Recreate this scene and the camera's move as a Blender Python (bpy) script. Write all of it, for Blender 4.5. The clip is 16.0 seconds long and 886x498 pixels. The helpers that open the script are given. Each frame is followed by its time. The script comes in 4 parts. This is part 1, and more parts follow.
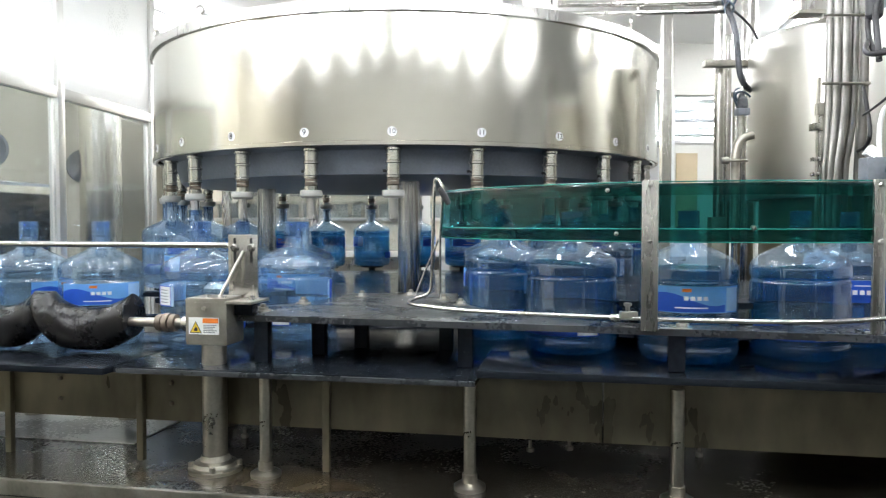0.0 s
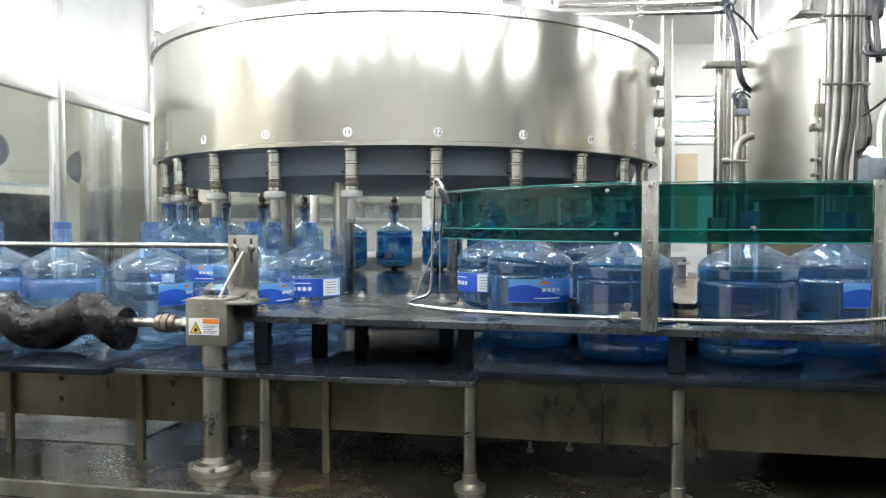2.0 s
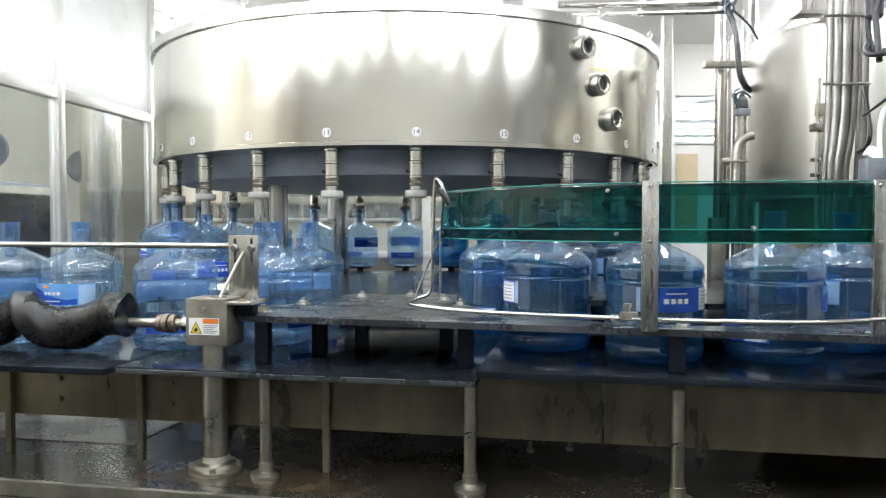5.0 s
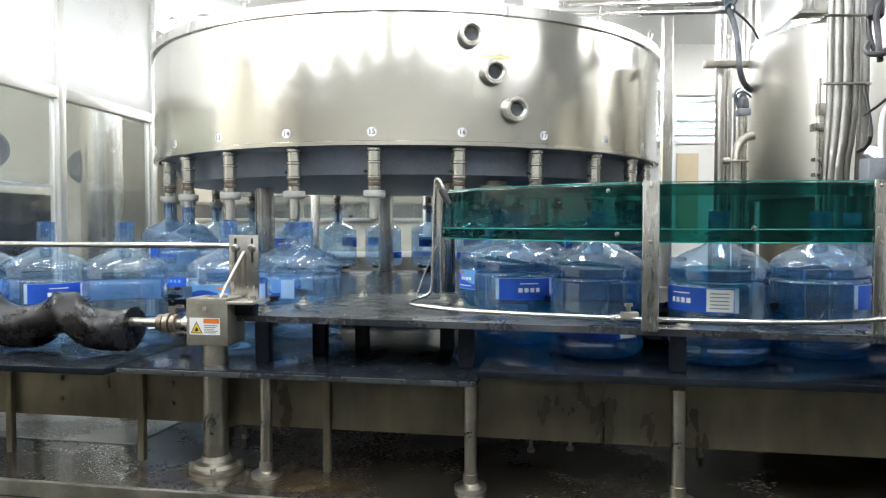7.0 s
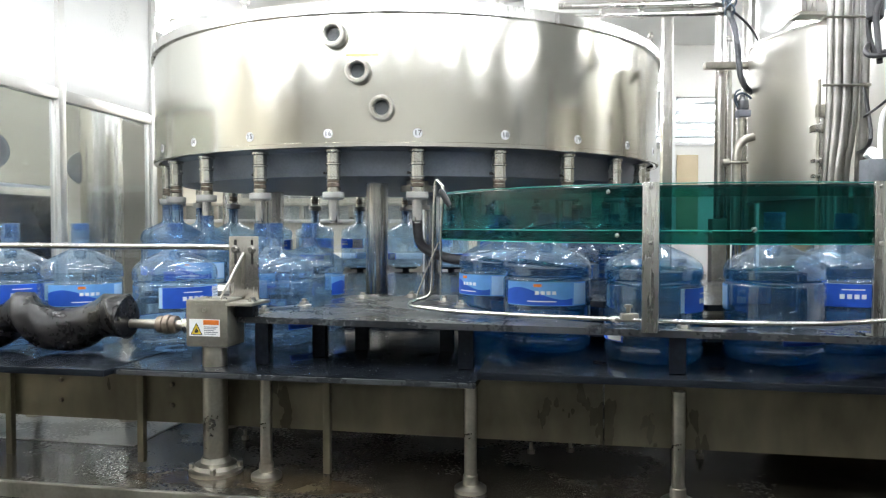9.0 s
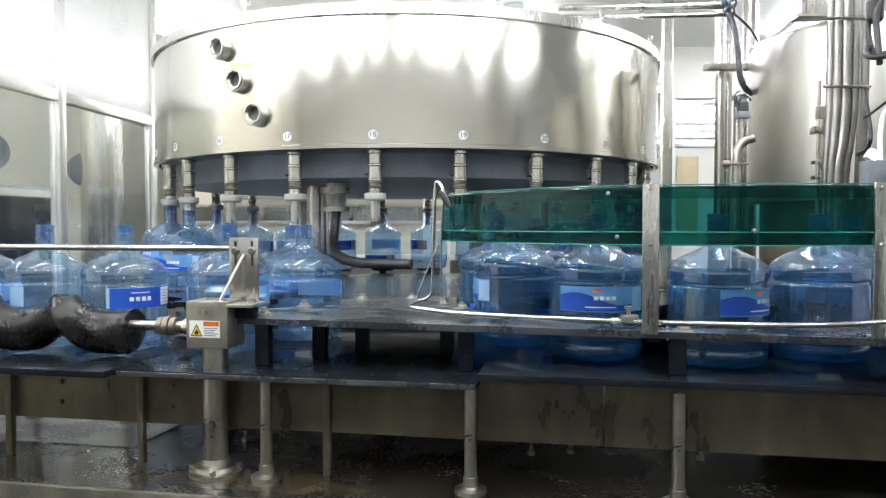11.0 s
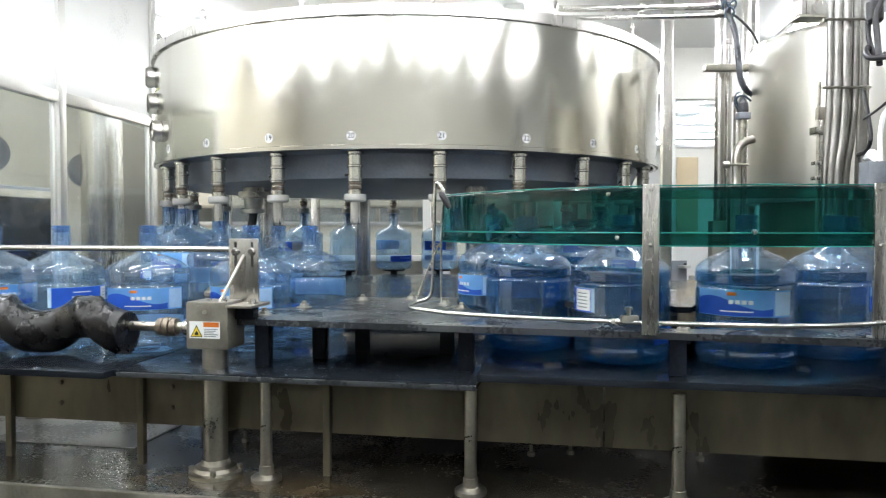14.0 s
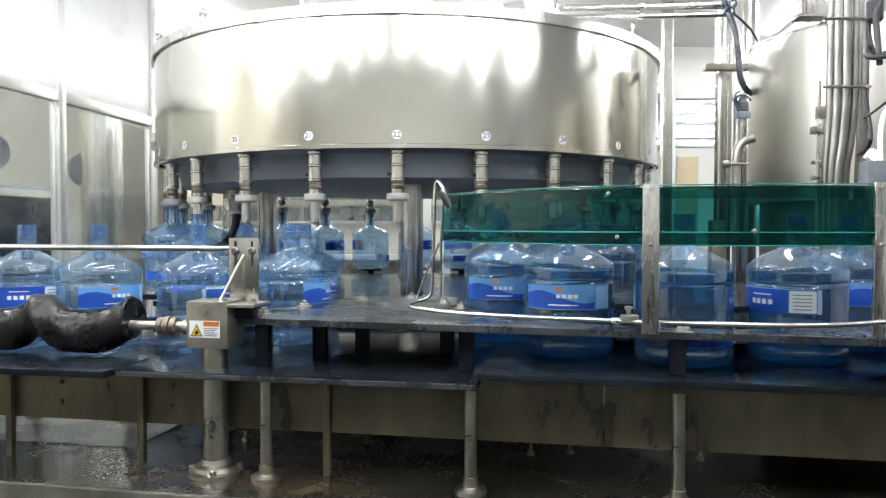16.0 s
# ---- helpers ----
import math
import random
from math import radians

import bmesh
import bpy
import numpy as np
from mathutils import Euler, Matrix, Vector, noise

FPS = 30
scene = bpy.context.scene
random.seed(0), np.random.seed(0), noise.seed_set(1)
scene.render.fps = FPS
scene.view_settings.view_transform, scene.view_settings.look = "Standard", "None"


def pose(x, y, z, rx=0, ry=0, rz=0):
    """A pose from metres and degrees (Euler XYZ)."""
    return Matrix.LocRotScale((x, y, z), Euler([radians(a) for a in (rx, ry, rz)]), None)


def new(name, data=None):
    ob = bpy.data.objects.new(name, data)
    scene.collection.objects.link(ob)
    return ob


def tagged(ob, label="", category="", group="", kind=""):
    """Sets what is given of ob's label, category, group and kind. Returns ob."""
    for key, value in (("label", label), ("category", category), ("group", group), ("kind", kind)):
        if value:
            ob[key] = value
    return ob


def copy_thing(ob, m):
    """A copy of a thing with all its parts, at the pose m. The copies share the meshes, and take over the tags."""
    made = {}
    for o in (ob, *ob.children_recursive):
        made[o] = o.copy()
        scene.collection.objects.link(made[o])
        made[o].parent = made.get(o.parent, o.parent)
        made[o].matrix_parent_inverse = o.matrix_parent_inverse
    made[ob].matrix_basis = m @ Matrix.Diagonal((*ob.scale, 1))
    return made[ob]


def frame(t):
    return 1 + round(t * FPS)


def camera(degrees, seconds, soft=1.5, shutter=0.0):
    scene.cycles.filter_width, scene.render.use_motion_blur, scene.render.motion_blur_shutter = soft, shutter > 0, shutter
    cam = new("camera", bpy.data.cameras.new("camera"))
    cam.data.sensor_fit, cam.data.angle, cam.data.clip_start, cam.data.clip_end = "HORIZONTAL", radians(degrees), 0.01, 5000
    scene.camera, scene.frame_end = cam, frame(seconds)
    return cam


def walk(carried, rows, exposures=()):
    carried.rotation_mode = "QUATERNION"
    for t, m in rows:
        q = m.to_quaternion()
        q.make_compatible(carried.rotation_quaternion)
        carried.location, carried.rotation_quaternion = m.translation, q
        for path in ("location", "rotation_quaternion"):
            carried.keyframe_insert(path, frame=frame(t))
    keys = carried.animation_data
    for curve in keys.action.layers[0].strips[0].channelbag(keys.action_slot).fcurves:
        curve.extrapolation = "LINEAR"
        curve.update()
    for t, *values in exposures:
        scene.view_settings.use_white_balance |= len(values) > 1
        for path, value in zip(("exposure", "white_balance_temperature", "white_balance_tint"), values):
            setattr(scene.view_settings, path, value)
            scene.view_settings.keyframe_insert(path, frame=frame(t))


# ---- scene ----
# World: the camera stands over the origin and looks along +y. Hall floor z = 0.
E = 1.42                                   # eye height
cam = camera(60.86, 16.0, soft=1.2, shutter=0.4)


def eye(down, left=0.0):
    return pose(0, 0, E, 90 - down, 0, left)


walk(cam, [(t, eye(1.97 - d * 0.043, x * 0.043)) for t, d, x in (
    (0, 0, 0), (1, 0.3, 0), (2, 1, 0), (3, 0.8, 0.2), (4, 0.6, 0.3), (6.5, 1.4, 1), (7, 0.6, 1.3), (8, 0.8, 1.3), (8.5, 1.8, 1.2),
    (9, 3, 1.2), (10, 4.6, 1.2), (11.5, 6, 1.4), (12.5, 6.8, 1.5), (14, 7, 1.4), (15, 6.8, 1.4), (16, 5.8, 1.4))])

# ---- world and lamps ----
world = bpy.data.worlds.new("hall")
scene.world = world
world.use_nodes = True
world.node_tree.nodes["Background"].inputs[0].default_value = (0.80, 0.86, 0.95, 1)
world.node_tree.nodes["Background"].inputs[1].default_value = 0.25
scene.view_settings.exposure = 0.0

# ---- plan ----
BETA = 10.5                                # the line runs this far off the camera's square
UX, UY = math.cos(radians(BETA)), -math.sin(radians(BETA))
NX, NY = -UY, UX
OX, OY = 0.0, 1.872                        # front edge of the tray, before the camera


def mp(p, q):
    """Plan point p along the line, q behind the tray's front edge."""
    return OX + p * UX + q * NX, OY + p * UY + q * NY


AX, AY = -0.200, 4.446                     # axis of the filler
DRUM, PITCH_R = 1.400, 1.337               # drum and valve circle
OMEGA = 11.211                             # degrees a second, clockwise from above
TAKT = 15 / OMEGA
C1, R1 = (-0.854, 2.913), 0.334            # infeed star
C2, R2 = (0.804, 2.775), 0.613             # outfeed star
GUARD_C = (0.890, 2.763)                   # centre of the teal guard
POCKETS = 11
STEP_OUT = 360 / POCKETS
TRAY, DECK = 0.675, 1.00
RISE = 0.03                                # the outfeed deck stands this much higher
PLATE = 1.145                              # top of the guide plate
BOTTLE_R, LIFT = 0.139, 0.10
PI = math.pi


# ---- materials ----
def mat(name, base, rough=0.5, metal=0.0, noise_scale=8.0, vary=0.12, bump=0.0, bump_scale=60.0, spec=0.5, stretch=(1, 1, 1), rough_vary=0.1, coat=0.0, fine=90.0):
    m = bpy.data.materials.new(name)
    m.use_nodes = True
    nt = m.node_tree
    b = nt.nodes["Principled BSDF"]
    b.inputs["Metallic"].default_value = metal
    b.inputs["Specular IOR Level"].default_value = spec
    b.inputs["Coat Weight"].default_value = coat
    tc = nt.nodes.new("ShaderNodeTexCoord")
    mp_ = nt.nodes.new("ShaderNodeMapping")
    mp_.inputs["Scale"].default_value = stretch
    nt.links.new(tc.outputs["Object"], mp_.inputs[0])
    n1 = nt.nodes.new("ShaderNodeTexNoise")
    n1.inputs["Scale"].default_value, n1.inputs["Detail"].default_value = noise_scale, 6
    n2 = nt.nodes.new("ShaderNodeTexNoise")
    n2.inputs["Scale"].default_value, n2.inputs["Detail"].default_value = fine, 3
    for n in (n1, n2):
        nt.links.new(mp_.outputs[0], n.inputs["Vector"])
    add = nt.nodes.new("ShaderNodeMath")
    add.operation = "MULTIPLY_ADD"
    nt.links.new(n2.outputs["Fac"], add.inputs[0])
    add.inputs[1].default_value = 0.35
    nt.links.new(n1.outputs["Fac"], add.inputs[2])
    ramp = nt.nodes.new("ShaderNodeValToRGB")
    ramp.color_ramp.elements[0].position, ramp.color_ramp.elements[1].position = 0.45, 0.95
    ramp.color_ramp.elements[0].color = tuple(max(0, c * (1 - vary)) for c in base) + (1,)
    ramp.color_ramp.elements[1].color = tuple(min(1, c * (1 + vary)) for c in base) + (1,)
    nt.links.new(add.outputs[0], ramp.inputs[0])
    nt.links.new(ramp.outputs[0], b.inputs["Base Color"])
    mr = nt.nodes.new("ShaderNodeMapRange")
    mr.inputs["From Min"].default_value, mr.inputs["From Max"].default_value = 0.45, 0.95
    mr.inputs["To Min"].default_value, mr.inputs["To Max"].default_value = max(0.02, rough - rough_vary), min(1, rough + rough_vary)
    nt.links.new(add.outputs[0], mr.inputs[0])
    nt.links.new(mr.outputs[0], b.inputs["Roughness"])
    if bump:
        n3 = nt.nodes.new("ShaderNodeTexNoise")
        n3.inputs["Scale"].default_value, n3.inputs["Detail"].default_value = bump_scale, 4
        nt.links.new(mp_.outputs[0], n3.inputs["Vector"])
        bp = nt.nodes.new("ShaderNodeBump")
        bp.inputs["Strength"].default_value, bp.inputs["Distance"].default_value = bump, 0.004
        nt.links.new(n3.outputs["Fac"], bp.inputs["Height"])
        nt.links.new(bp.outputs[0], b.inputs["Normal"])
    return m


def clear(name, tint, gloss_rough=0.05, ior=1.5, milky=0.0, milk=(0.5, 0.7, 0.9), edge=0.0):
    """Thin clear plastic: tinted see-through with a Fresnel gloss, and a little milkiness."""
    m = bpy.data.materials.new(name)
    m.use_nodes = True
    nt = m.node_tree
    nt.nodes.remove(nt.nodes["Principled BSDF"])
    out = nt.nodes["Material Output"]
    tr = nt.nodes.new("ShaderNodeBsdfTransparent")
    tr.inputs[0].default_value = (*tint, 1)
    df = nt.nodes.new("ShaderNodeBsdfDiffuse")
    df.inputs[0].default_value = (*milk, 1)
    tl = nt.nodes.new("ShaderNodeBsdfTranslucent")
    tl.inputs[0].default_value = (*milk, 1)
    both = nt.nodes.new("ShaderNodeMixShader")
    nt.links.new(df.outputs[0], both.inputs[1])
    nt.links.new(tl.outputs[0], both.inputs[2])
    body = nt.nodes.new("ShaderNodeMixShader")
    tc = nt.nodes.new("ShaderNodeTexCoord")
    ns = nt.nodes.new("ShaderNodeTexNoise")
    ns.inputs["Scale"].default_value, ns.inputs["Detail"].default_value = 14, 5
    nt.links.new(tc.outputs["Object"], ns.inputs["Vector"])
    mr = nt.nodes.new("ShaderNodeMapRange")
    mr.inputs["From Min"].default_value, mr.inputs["From Max"].default_value = 0.3, 0.75
    mr.inputs["To Min"].default_value, mr.inputs["To Max"].default_value = milky * 0.7, milky * 1.3
    nt.links.new(ns.outputs["Fac"], mr.inputs[0])
    nt.links.new(mr.outputs[0], body.inputs[0])
    nt.links.new(tr.outputs[0], body.inputs[1])
    nt.links.new(both.outputs[0], body.inputs[2])
    gl = nt.nodes.new("ShaderNodeBsdfGlossy")
    gl.inputs["Roughness"].default_value = gloss_rough
    lw = nt.nodes.new("ShaderNodeLayerWeight")
    lw.inputs[0].default_value = 0.5
    pw = nt.nodes.new("ShaderNodeMath")
    pw.operation = "POWER"
    nt.links.new(lw.outputs["Facing"], pw.inputs[0])
    pw.inputs[1].default_value = 4.0
    fr = nt.nodes.new("ShaderNodeMath")
    fr.operation = "MULTIPLY_ADD"
    nt.links.new(pw.outputs[0], fr.inputs[0])
    fr.inputs[1].default_value = 0.55
    fr.inputs[2].default_value = ((ior - 1) / (ior + 1)) ** 2 * 1.5
    bp = nt.nodes.new("ShaderNodeBump")
    bp.inputs["Strength"].default_value, bp.inputs["Distance"].default_value = 0.035, 0.01
    nt.links.new(ns.outputs["Fac"], bp.inputs["Height"])
    nt.links.new(bp.outputs[0], gl.inputs["Normal"])
    mix = nt.nodes.new("ShaderNodeMixShader")
    nt.links.new(fr.outputs[0], mix.inputs[0])
    nt.links.new(body.outputs[0], mix.inputs[1])
    nt.links.new(gl.outputs[0], mix.inputs[2])
    nt.links.new(mix.outputs[0], out.inputs[0])
    return m


def film_print(name, color):
    """Printed plastic film: half of the light passes through it."""
    m = mat(name, color, 0.4, 0, 24, 0.08)
    nt = m.node_tree
    b = nt.nodes["Principled BSDF"]
    tl = nt.nodes.new("ShaderNodeBsdfTranslucent")
    mix = nt.nodes.new("ShaderNodeMixShader")
    mix.inputs[0].default_value = 0.42
    nt.links.new(b.inputs["Base Color"].links[0].from_socket, tl.inputs[0])
    nt.links.new(b.outputs[0], mix.inputs[1])
    nt.links.new(tl.outputs[0], mix.inputs[2])
    nt.links.new(mix.outputs[0], nt.nodes["Material Output"].inputs[0])
    return m


def glow(name, color, strength):
    m = bpy.data.materials.new(name)
    m.use_nodes = True
    b = m.node_tree.nodes["Principled BSDF"]
    b.inputs["Base Color"].default_value = (*color, 1)
    b.inputs["Emission Color"].default_value = (*color, 1)
    b.inputs["Emission Strength"].default_value = strength
    return m


STEEL = mat("brushed_steel", (0.62, 0.61, 0.58), 0.27, 1.0, 3.0, 0.06, 0.05, 160, stretch=(1, 1, 0.15), rough_vary=0.05)
DRUM_STEEL = mat("drum_steel", (0.64, 0.63, 0.57), 0.17, 1.0, 1.6, 0.05, 0.03, 2.2, stretch=(1, 1, 0.2), rough_vary=0.03, fine=60.0)
POLISHED = mat("polished_steel", (0.60, 0.59, 0.56), 0.22, 1.0, 6.0, 0.08, rough_vary=0.05)
TANK = mat("tank_steel", (0.58, 0.57, 0.53), 0.33, 1.0, 1.5, 0.05, rough_vary=0.03, fine=9.0)
FRAME = mat("frame_steel", (0.72, 0.72, 0.70), 0.36, 0.7, 3.0, 0.06, rough_vary=0.05, fine=14.0)
VALVE = mat("satin_steel", (0.68, 0.67, 0.62), 0.24, 1.0, 14.0, 0.12, rough_vary=0.08)
PAD = mat("pale_plastic", (0.33, 0.33, 0.31), 0.45, 0.0, 14.0, 0.10)
LIGHT_PLATE = mat("light_plate", (0.78, 0.78, 0.75), 0.30, 0.0, 3.0, 0.25, 0.08, 14, rough_vary=0.14)
STAIN = mat("rust_stain", (0.050, 0.038, 0.022), 0.24, 0.0, 8.0, 0.5, 0.12, 18, rough_vary=0.1)
OLD = mat("old_steel", (0.30, 0.285, 0.245), 0.40, 0.8, 12.0, 0.3, 0.10, 60, rough_vary=0.1)
WORN_PLATE = mat("worn_black_plate", (0.038, 0.042, 0.046), 0.30, 0.0, 6.0, 0.5, 0.10, 45, rough_vary=0.14, spec=0.5)
DULL = mat("worn_steel", (0.50, 0.48, 0.42), 0.38, 1.0, 9.0, 0.28, 0.12, 50, rough_vary=0.14)
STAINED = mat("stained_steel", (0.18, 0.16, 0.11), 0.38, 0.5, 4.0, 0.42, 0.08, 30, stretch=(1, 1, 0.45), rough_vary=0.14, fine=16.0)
DARK = mat("black_plate", (0.012, 0.015, 0.021), 0.18, 0.0, 5.0, 0.45, 0.10, 45, rough_vary=0.12, spec=0.22)
WET_DECK = mat("wet_black_deck", (0.011, 0.014, 0.019), 0.17, 0.0, 5.0, 0.4, 0.30, 16, rough_vary=0.09, spec=0.24)
CONDUIT = mat("conduit_steel", (0.25, 0.245, 0.23), 0.36, 1.0, 10.0, 0.2, 0.05, 60, rough_vary=0.08)
TAN = mat("tan_panel", (0.62, 0.50, 0.32), 0.5, 0.0, 2.0, 0.15, 0.03, 30)
GREY_HOSE = mat("grey_hose", (0.075, 0.08, 0.09), 0.3, 0.0, 20, 0.25)
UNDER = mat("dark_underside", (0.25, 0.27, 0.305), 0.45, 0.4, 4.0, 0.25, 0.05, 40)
RUBBER = mat("black_rubber", (0.012, 0.0115, 0.012), 0.30, 0.0, 14.0, 0.5, 0.55, 20, rough_vary=0.14, spec=0.35)
WET = mat("wet_tray", (0.036, 0.032, 0.024), 0.28, 0.0, 2.2, 0.5, 0.02, 7, rough_vary=0.12, coat=0.15)
HALL = mat("hall_floor", (0.075, 0.078, 0.072), 0.30, 0.0, 2.0, 0.2, 0.05, 20)
WHITE = mat("white_panel", (0.84, 0.85, 0.84), 0.35, 0.0, 1.2, 0.05, 0.02, 30)
CREAM = mat("cream_wall", (0.66, 0.62, 0.52), 0.5, 0.0, 1.5, 0.08, 0.03, 30)
PALE_WALL = mat("pale_wall", (0.80, 0.79, 0.74), 0.5, 0.0, 1.5, 0.06, 0.03, 30)
BOUNCE_CUT = mat("dark_wall_paint", (0.060, 0.064, 0.064), 0.45, 0.0, 1.5, 0.2, 0.03, 30)
LABEL_WHITE = mat("white_print", (0.88, 0.89, 0.90), 0.4, 0, 30, 0.04)
LABEL_PALE = film_print("pale_print", (0.55, 0.76, 0.93))
LABEL_BLUE = film_print("blue_print", (0.03, 0.13, 0.62))
LABEL_SKY = film_print("sky_print", (0.20, 0.48, 0.85))
LABEL_BACK = film_print("label_backing", (0.60, 0.80, 0.96))
ORANGE = mat("orange_print", (0.75, 0.20, 0.03), 0.4, 0, 20, 0.1)
YELLOW = mat("yellow_print", (0.80, 0.58, 0.04), 0.4, 0, 20, 0.06)
FADED_YELLOW = mat("faded_yellow", (0.80, 0.74, 0.28), 0.4, 0.2, 12, 0.15)
INK = mat("black_print", (0.02, 0.02, 0.02), 0.5, 0, 20, 0.1)
GREY_INK = mat("grey_print", (0.30, 0.32, 0.34), 0.5, 0, 20, 0.1)
HOSE = mat("black_hose", (0.03, 0.03, 0.034), 0.4, 0, 30, 0.3)
BLUE_HOSE = mat("blue_hose", (0.045, 0.075, 0.11), 0.4, 0, 30, 0.3)
RUST = mat("rusty_ring", (0.24, 0.20, 0.16), 0.5, 0.7, 25, 0.4, 0.2, 80)
GLASS_DARK = mat("sight_glass", (0.10, 0.11, 0.115), 0.12, 0, 8, 0.3)
BOTTLE = clear("blue_polycarbonate", (0.66, 0.79, 0.91), 0.08, 1.85, 0.135, (0.36, 0.60, 0.84))
NECK = clear("thick_blue_polycarbonate", (0.60, 0.75, 0.92), 0.03, 1.85, 0.15, (0.26, 0.46, 0.80))
GREEN = clear("teal_acrylic", (0.024, 0.170, 0.165), 0.04, 1.49, 0.06, (0.02, 0.26, 0.24))
GREEN_THIN = clear("thin_teal_acrylic", (0.30, 0.66, 0.60), 0.04, 1.49, 0.04, (0.02, 0.26, 0.22))
GREEN_EDGE = mat("acrylic_edge", (0.03, 0.24, 0.20), 0.2, 0, 20, 0.1)
PANE = clear("window_pane", (0.80, 0.83, 0.84), 0.02, 1.5, 0.03, (0.5, 0.5, 0.5))
LAMP = glow("lamp_tube", (0.95, 0.97, 1.0), 44.0)


# ---- mesh tools ----
def part(name, bm, material, parent=None, label="", smooth=True, m=None):
    me = bpy.data.meshes.new(name)
    bmesh.ops.recalc_face_normals(bm, faces=bm.faces)
    bm.to_mesh(me)
    bm.free()
    if smooth:
        for poly in me.polygons:
            poly.use_smooth = True
        me.set_sharp_from_angle(angle=radians(35))
    me.materials.append(material)
    ob = new(name, me)
    if parent:
        ob.parent = parent
    if m is not None:
        ob.matrix_basis = m
    if label:
        ob["label"] = label
    return ob


def empty(name, m, label, category, group="", kind=""):
    ob = new(name)
    ob.empty_display_size = 0.05
    ob.matrix_basis = m
    return tagged(ob, label, category, group, kind)


def box(x0, x1, y0, y1, z0, z1, bevel=0.003, bm=None):
    bm = bm or bmesh.new()
    r = bmesh.ops.create_cube(bm, size=1)
    for v in r["verts"]:
        v.co = Vector((x0 + (v.co.x + 0.5) * (x1 - x0), y0 + (v.co.y + 0.5) * (y1 - y0), z0 + (v.co.z + 0.5) * (z1 - z0)))
    if bevel:
        es = list({e for v in r["verts"] for e in v.link_edges})
        bmesh.ops.bevel(bm, geom=es, offset=bevel, segments=2, affect="EDGES", profile=0.6)
    return bm


def lathe(profile, seg=32, bm=None, closed=False, arc=(0, 360), m=None):
    """Turns (radius, z) pairs about z."""
    bm = bm or bmesh.new()
    full = abs(arc[1] - arc[0]) >= 360
    n = seg if full else seg + 1
    rings = []
    for r, z in profile:
        if r < 1e-6:
            v = bm.verts.new((0, 0, z))
            rings.append([v] * n)
        else:
            rings.append([bm.verts.new((r * math.cos(radians(arc[0] + (arc[1] - arc[0]) * i / seg)), r * math.sin(radians(arc[0] + (arc[1] - arc[0]) * i / seg)), z)) for i in range(n)])
    pairs = list(zip(rings, rings[1:])) + ([(rings[-1], rings[0])] if closed else [])
    for a, b in pairs:
        for i in range(seg):
            j = (i + 1) % n
            vs = []
            for v in (a[i], a[j], b[j], b[i]):
                if v not in vs:
                    vs.append(v)
            if len(vs) > 2:
                try:
                    bm.faces.new(vs)
                except ValueError:
                    pass
    if m is not None:
        vs = {v for ring in rings for v in ring}
        bmesh.ops.transform(bm, matrix=m, verts=list(vs))
    return bm


def tube(points, r, seg=10, bm=None, rounds=0):
    """A round rod along points, its corners softened."""
    bm = bm or bmesh.new()
    pts = [Vector(p) for p in points]
    for _ in range(rounds):
        q = [pts[0]]
        for a, b in zip(pts, pts[1:]):
            q += [a.lerp(b, 0.25), a.lerp(b, 0.75)]
        pts = q + [pts[-1]]
    rings, side = [], None
    for i, p in enumerate(pts):
        d = (pts[min(i + 1, len(pts) - 1)] - pts[max(i - 1, 0)]).normalized()
        if side is None:
            side = d.orthogonal().normalized()
        side = (side - d * side.dot(d)).normalized()
        up = d.cross(side)
        rings.append([bm.verts.new(p + r * (math.cos(2 * PI * k / seg) * side + math.sin(2 * PI * k / seg) * up)) for k in range(seg)])
    for a, b in zip(rings, rings[1:]):
        for k in range(seg):
            bm.faces.new((a[k], a[(k + 1) % seg], b[(k + 1) % seg], b[k]))
    bm.faces.new(rings[0][::-1])
    bm.faces.new(rings[-1])
    return bm


def slab(outline, z0, z1, bevel=0.002, bm=None):
    """A plate of any outline."""
    bm = bm or bmesh.new()
    lo = [bm.verts.new((x, y, z0)) for x, y in outline]
    f = bm.faces.new(lo)
    r = bmesh.ops.extrude_face_region(bm, geom=[f])
    for v in r["geom"]:
        if isinstance(v, bmesh.types.BMVert):
            v.co.z = z1
    if bevel:
        es = [e for e in bm.edges if abs(e.verts[0].co.z - e.verts[1].co.z) < 1e-6]
        bmesh.ops.bevel(bm, geom=es, offset=bevel, segments=1, affect="EDGES")
    return bm


def lettering(name, text, size, material, parent, m, thick=0.0006):
    """Flat letters turned into a mesh."""
    cu = bpy.data.curves.new(name, "FONT")
    cu.body, cu.size, cu.align_x, cu.align_y, cu.extrude = text, size, "CENTER", "CENTER", thick
    cu.resolution_u = 3
    tmp = bpy.data.objects.new(name, cu)
    scene.collection.objects.link(tmp)
    dg = bpy.context.evaluated_depsgraph_get()
    me = bpy.data.meshes.new_from_object(tmp.evaluated_get(dg))
    bpy.data.objects.remove(tmp)
    bpy.data.curves.remove(cu)
    me.materials.clear()
    me.materials.append(material)
    ob = new(name, me)
    ob.parent, ob.matrix_basis = parent, m
    return ob


def on_line(p, q, z=0.0):
    x, y = mp(p, q)
    return pose(x, y, z, 0, 0, -BETA)


def struct(name, bm, material, label, category, m=None, smooth=False):
    return tagged(part(name, bm, material, None, "", smooth, m), label, category, kind="structure")


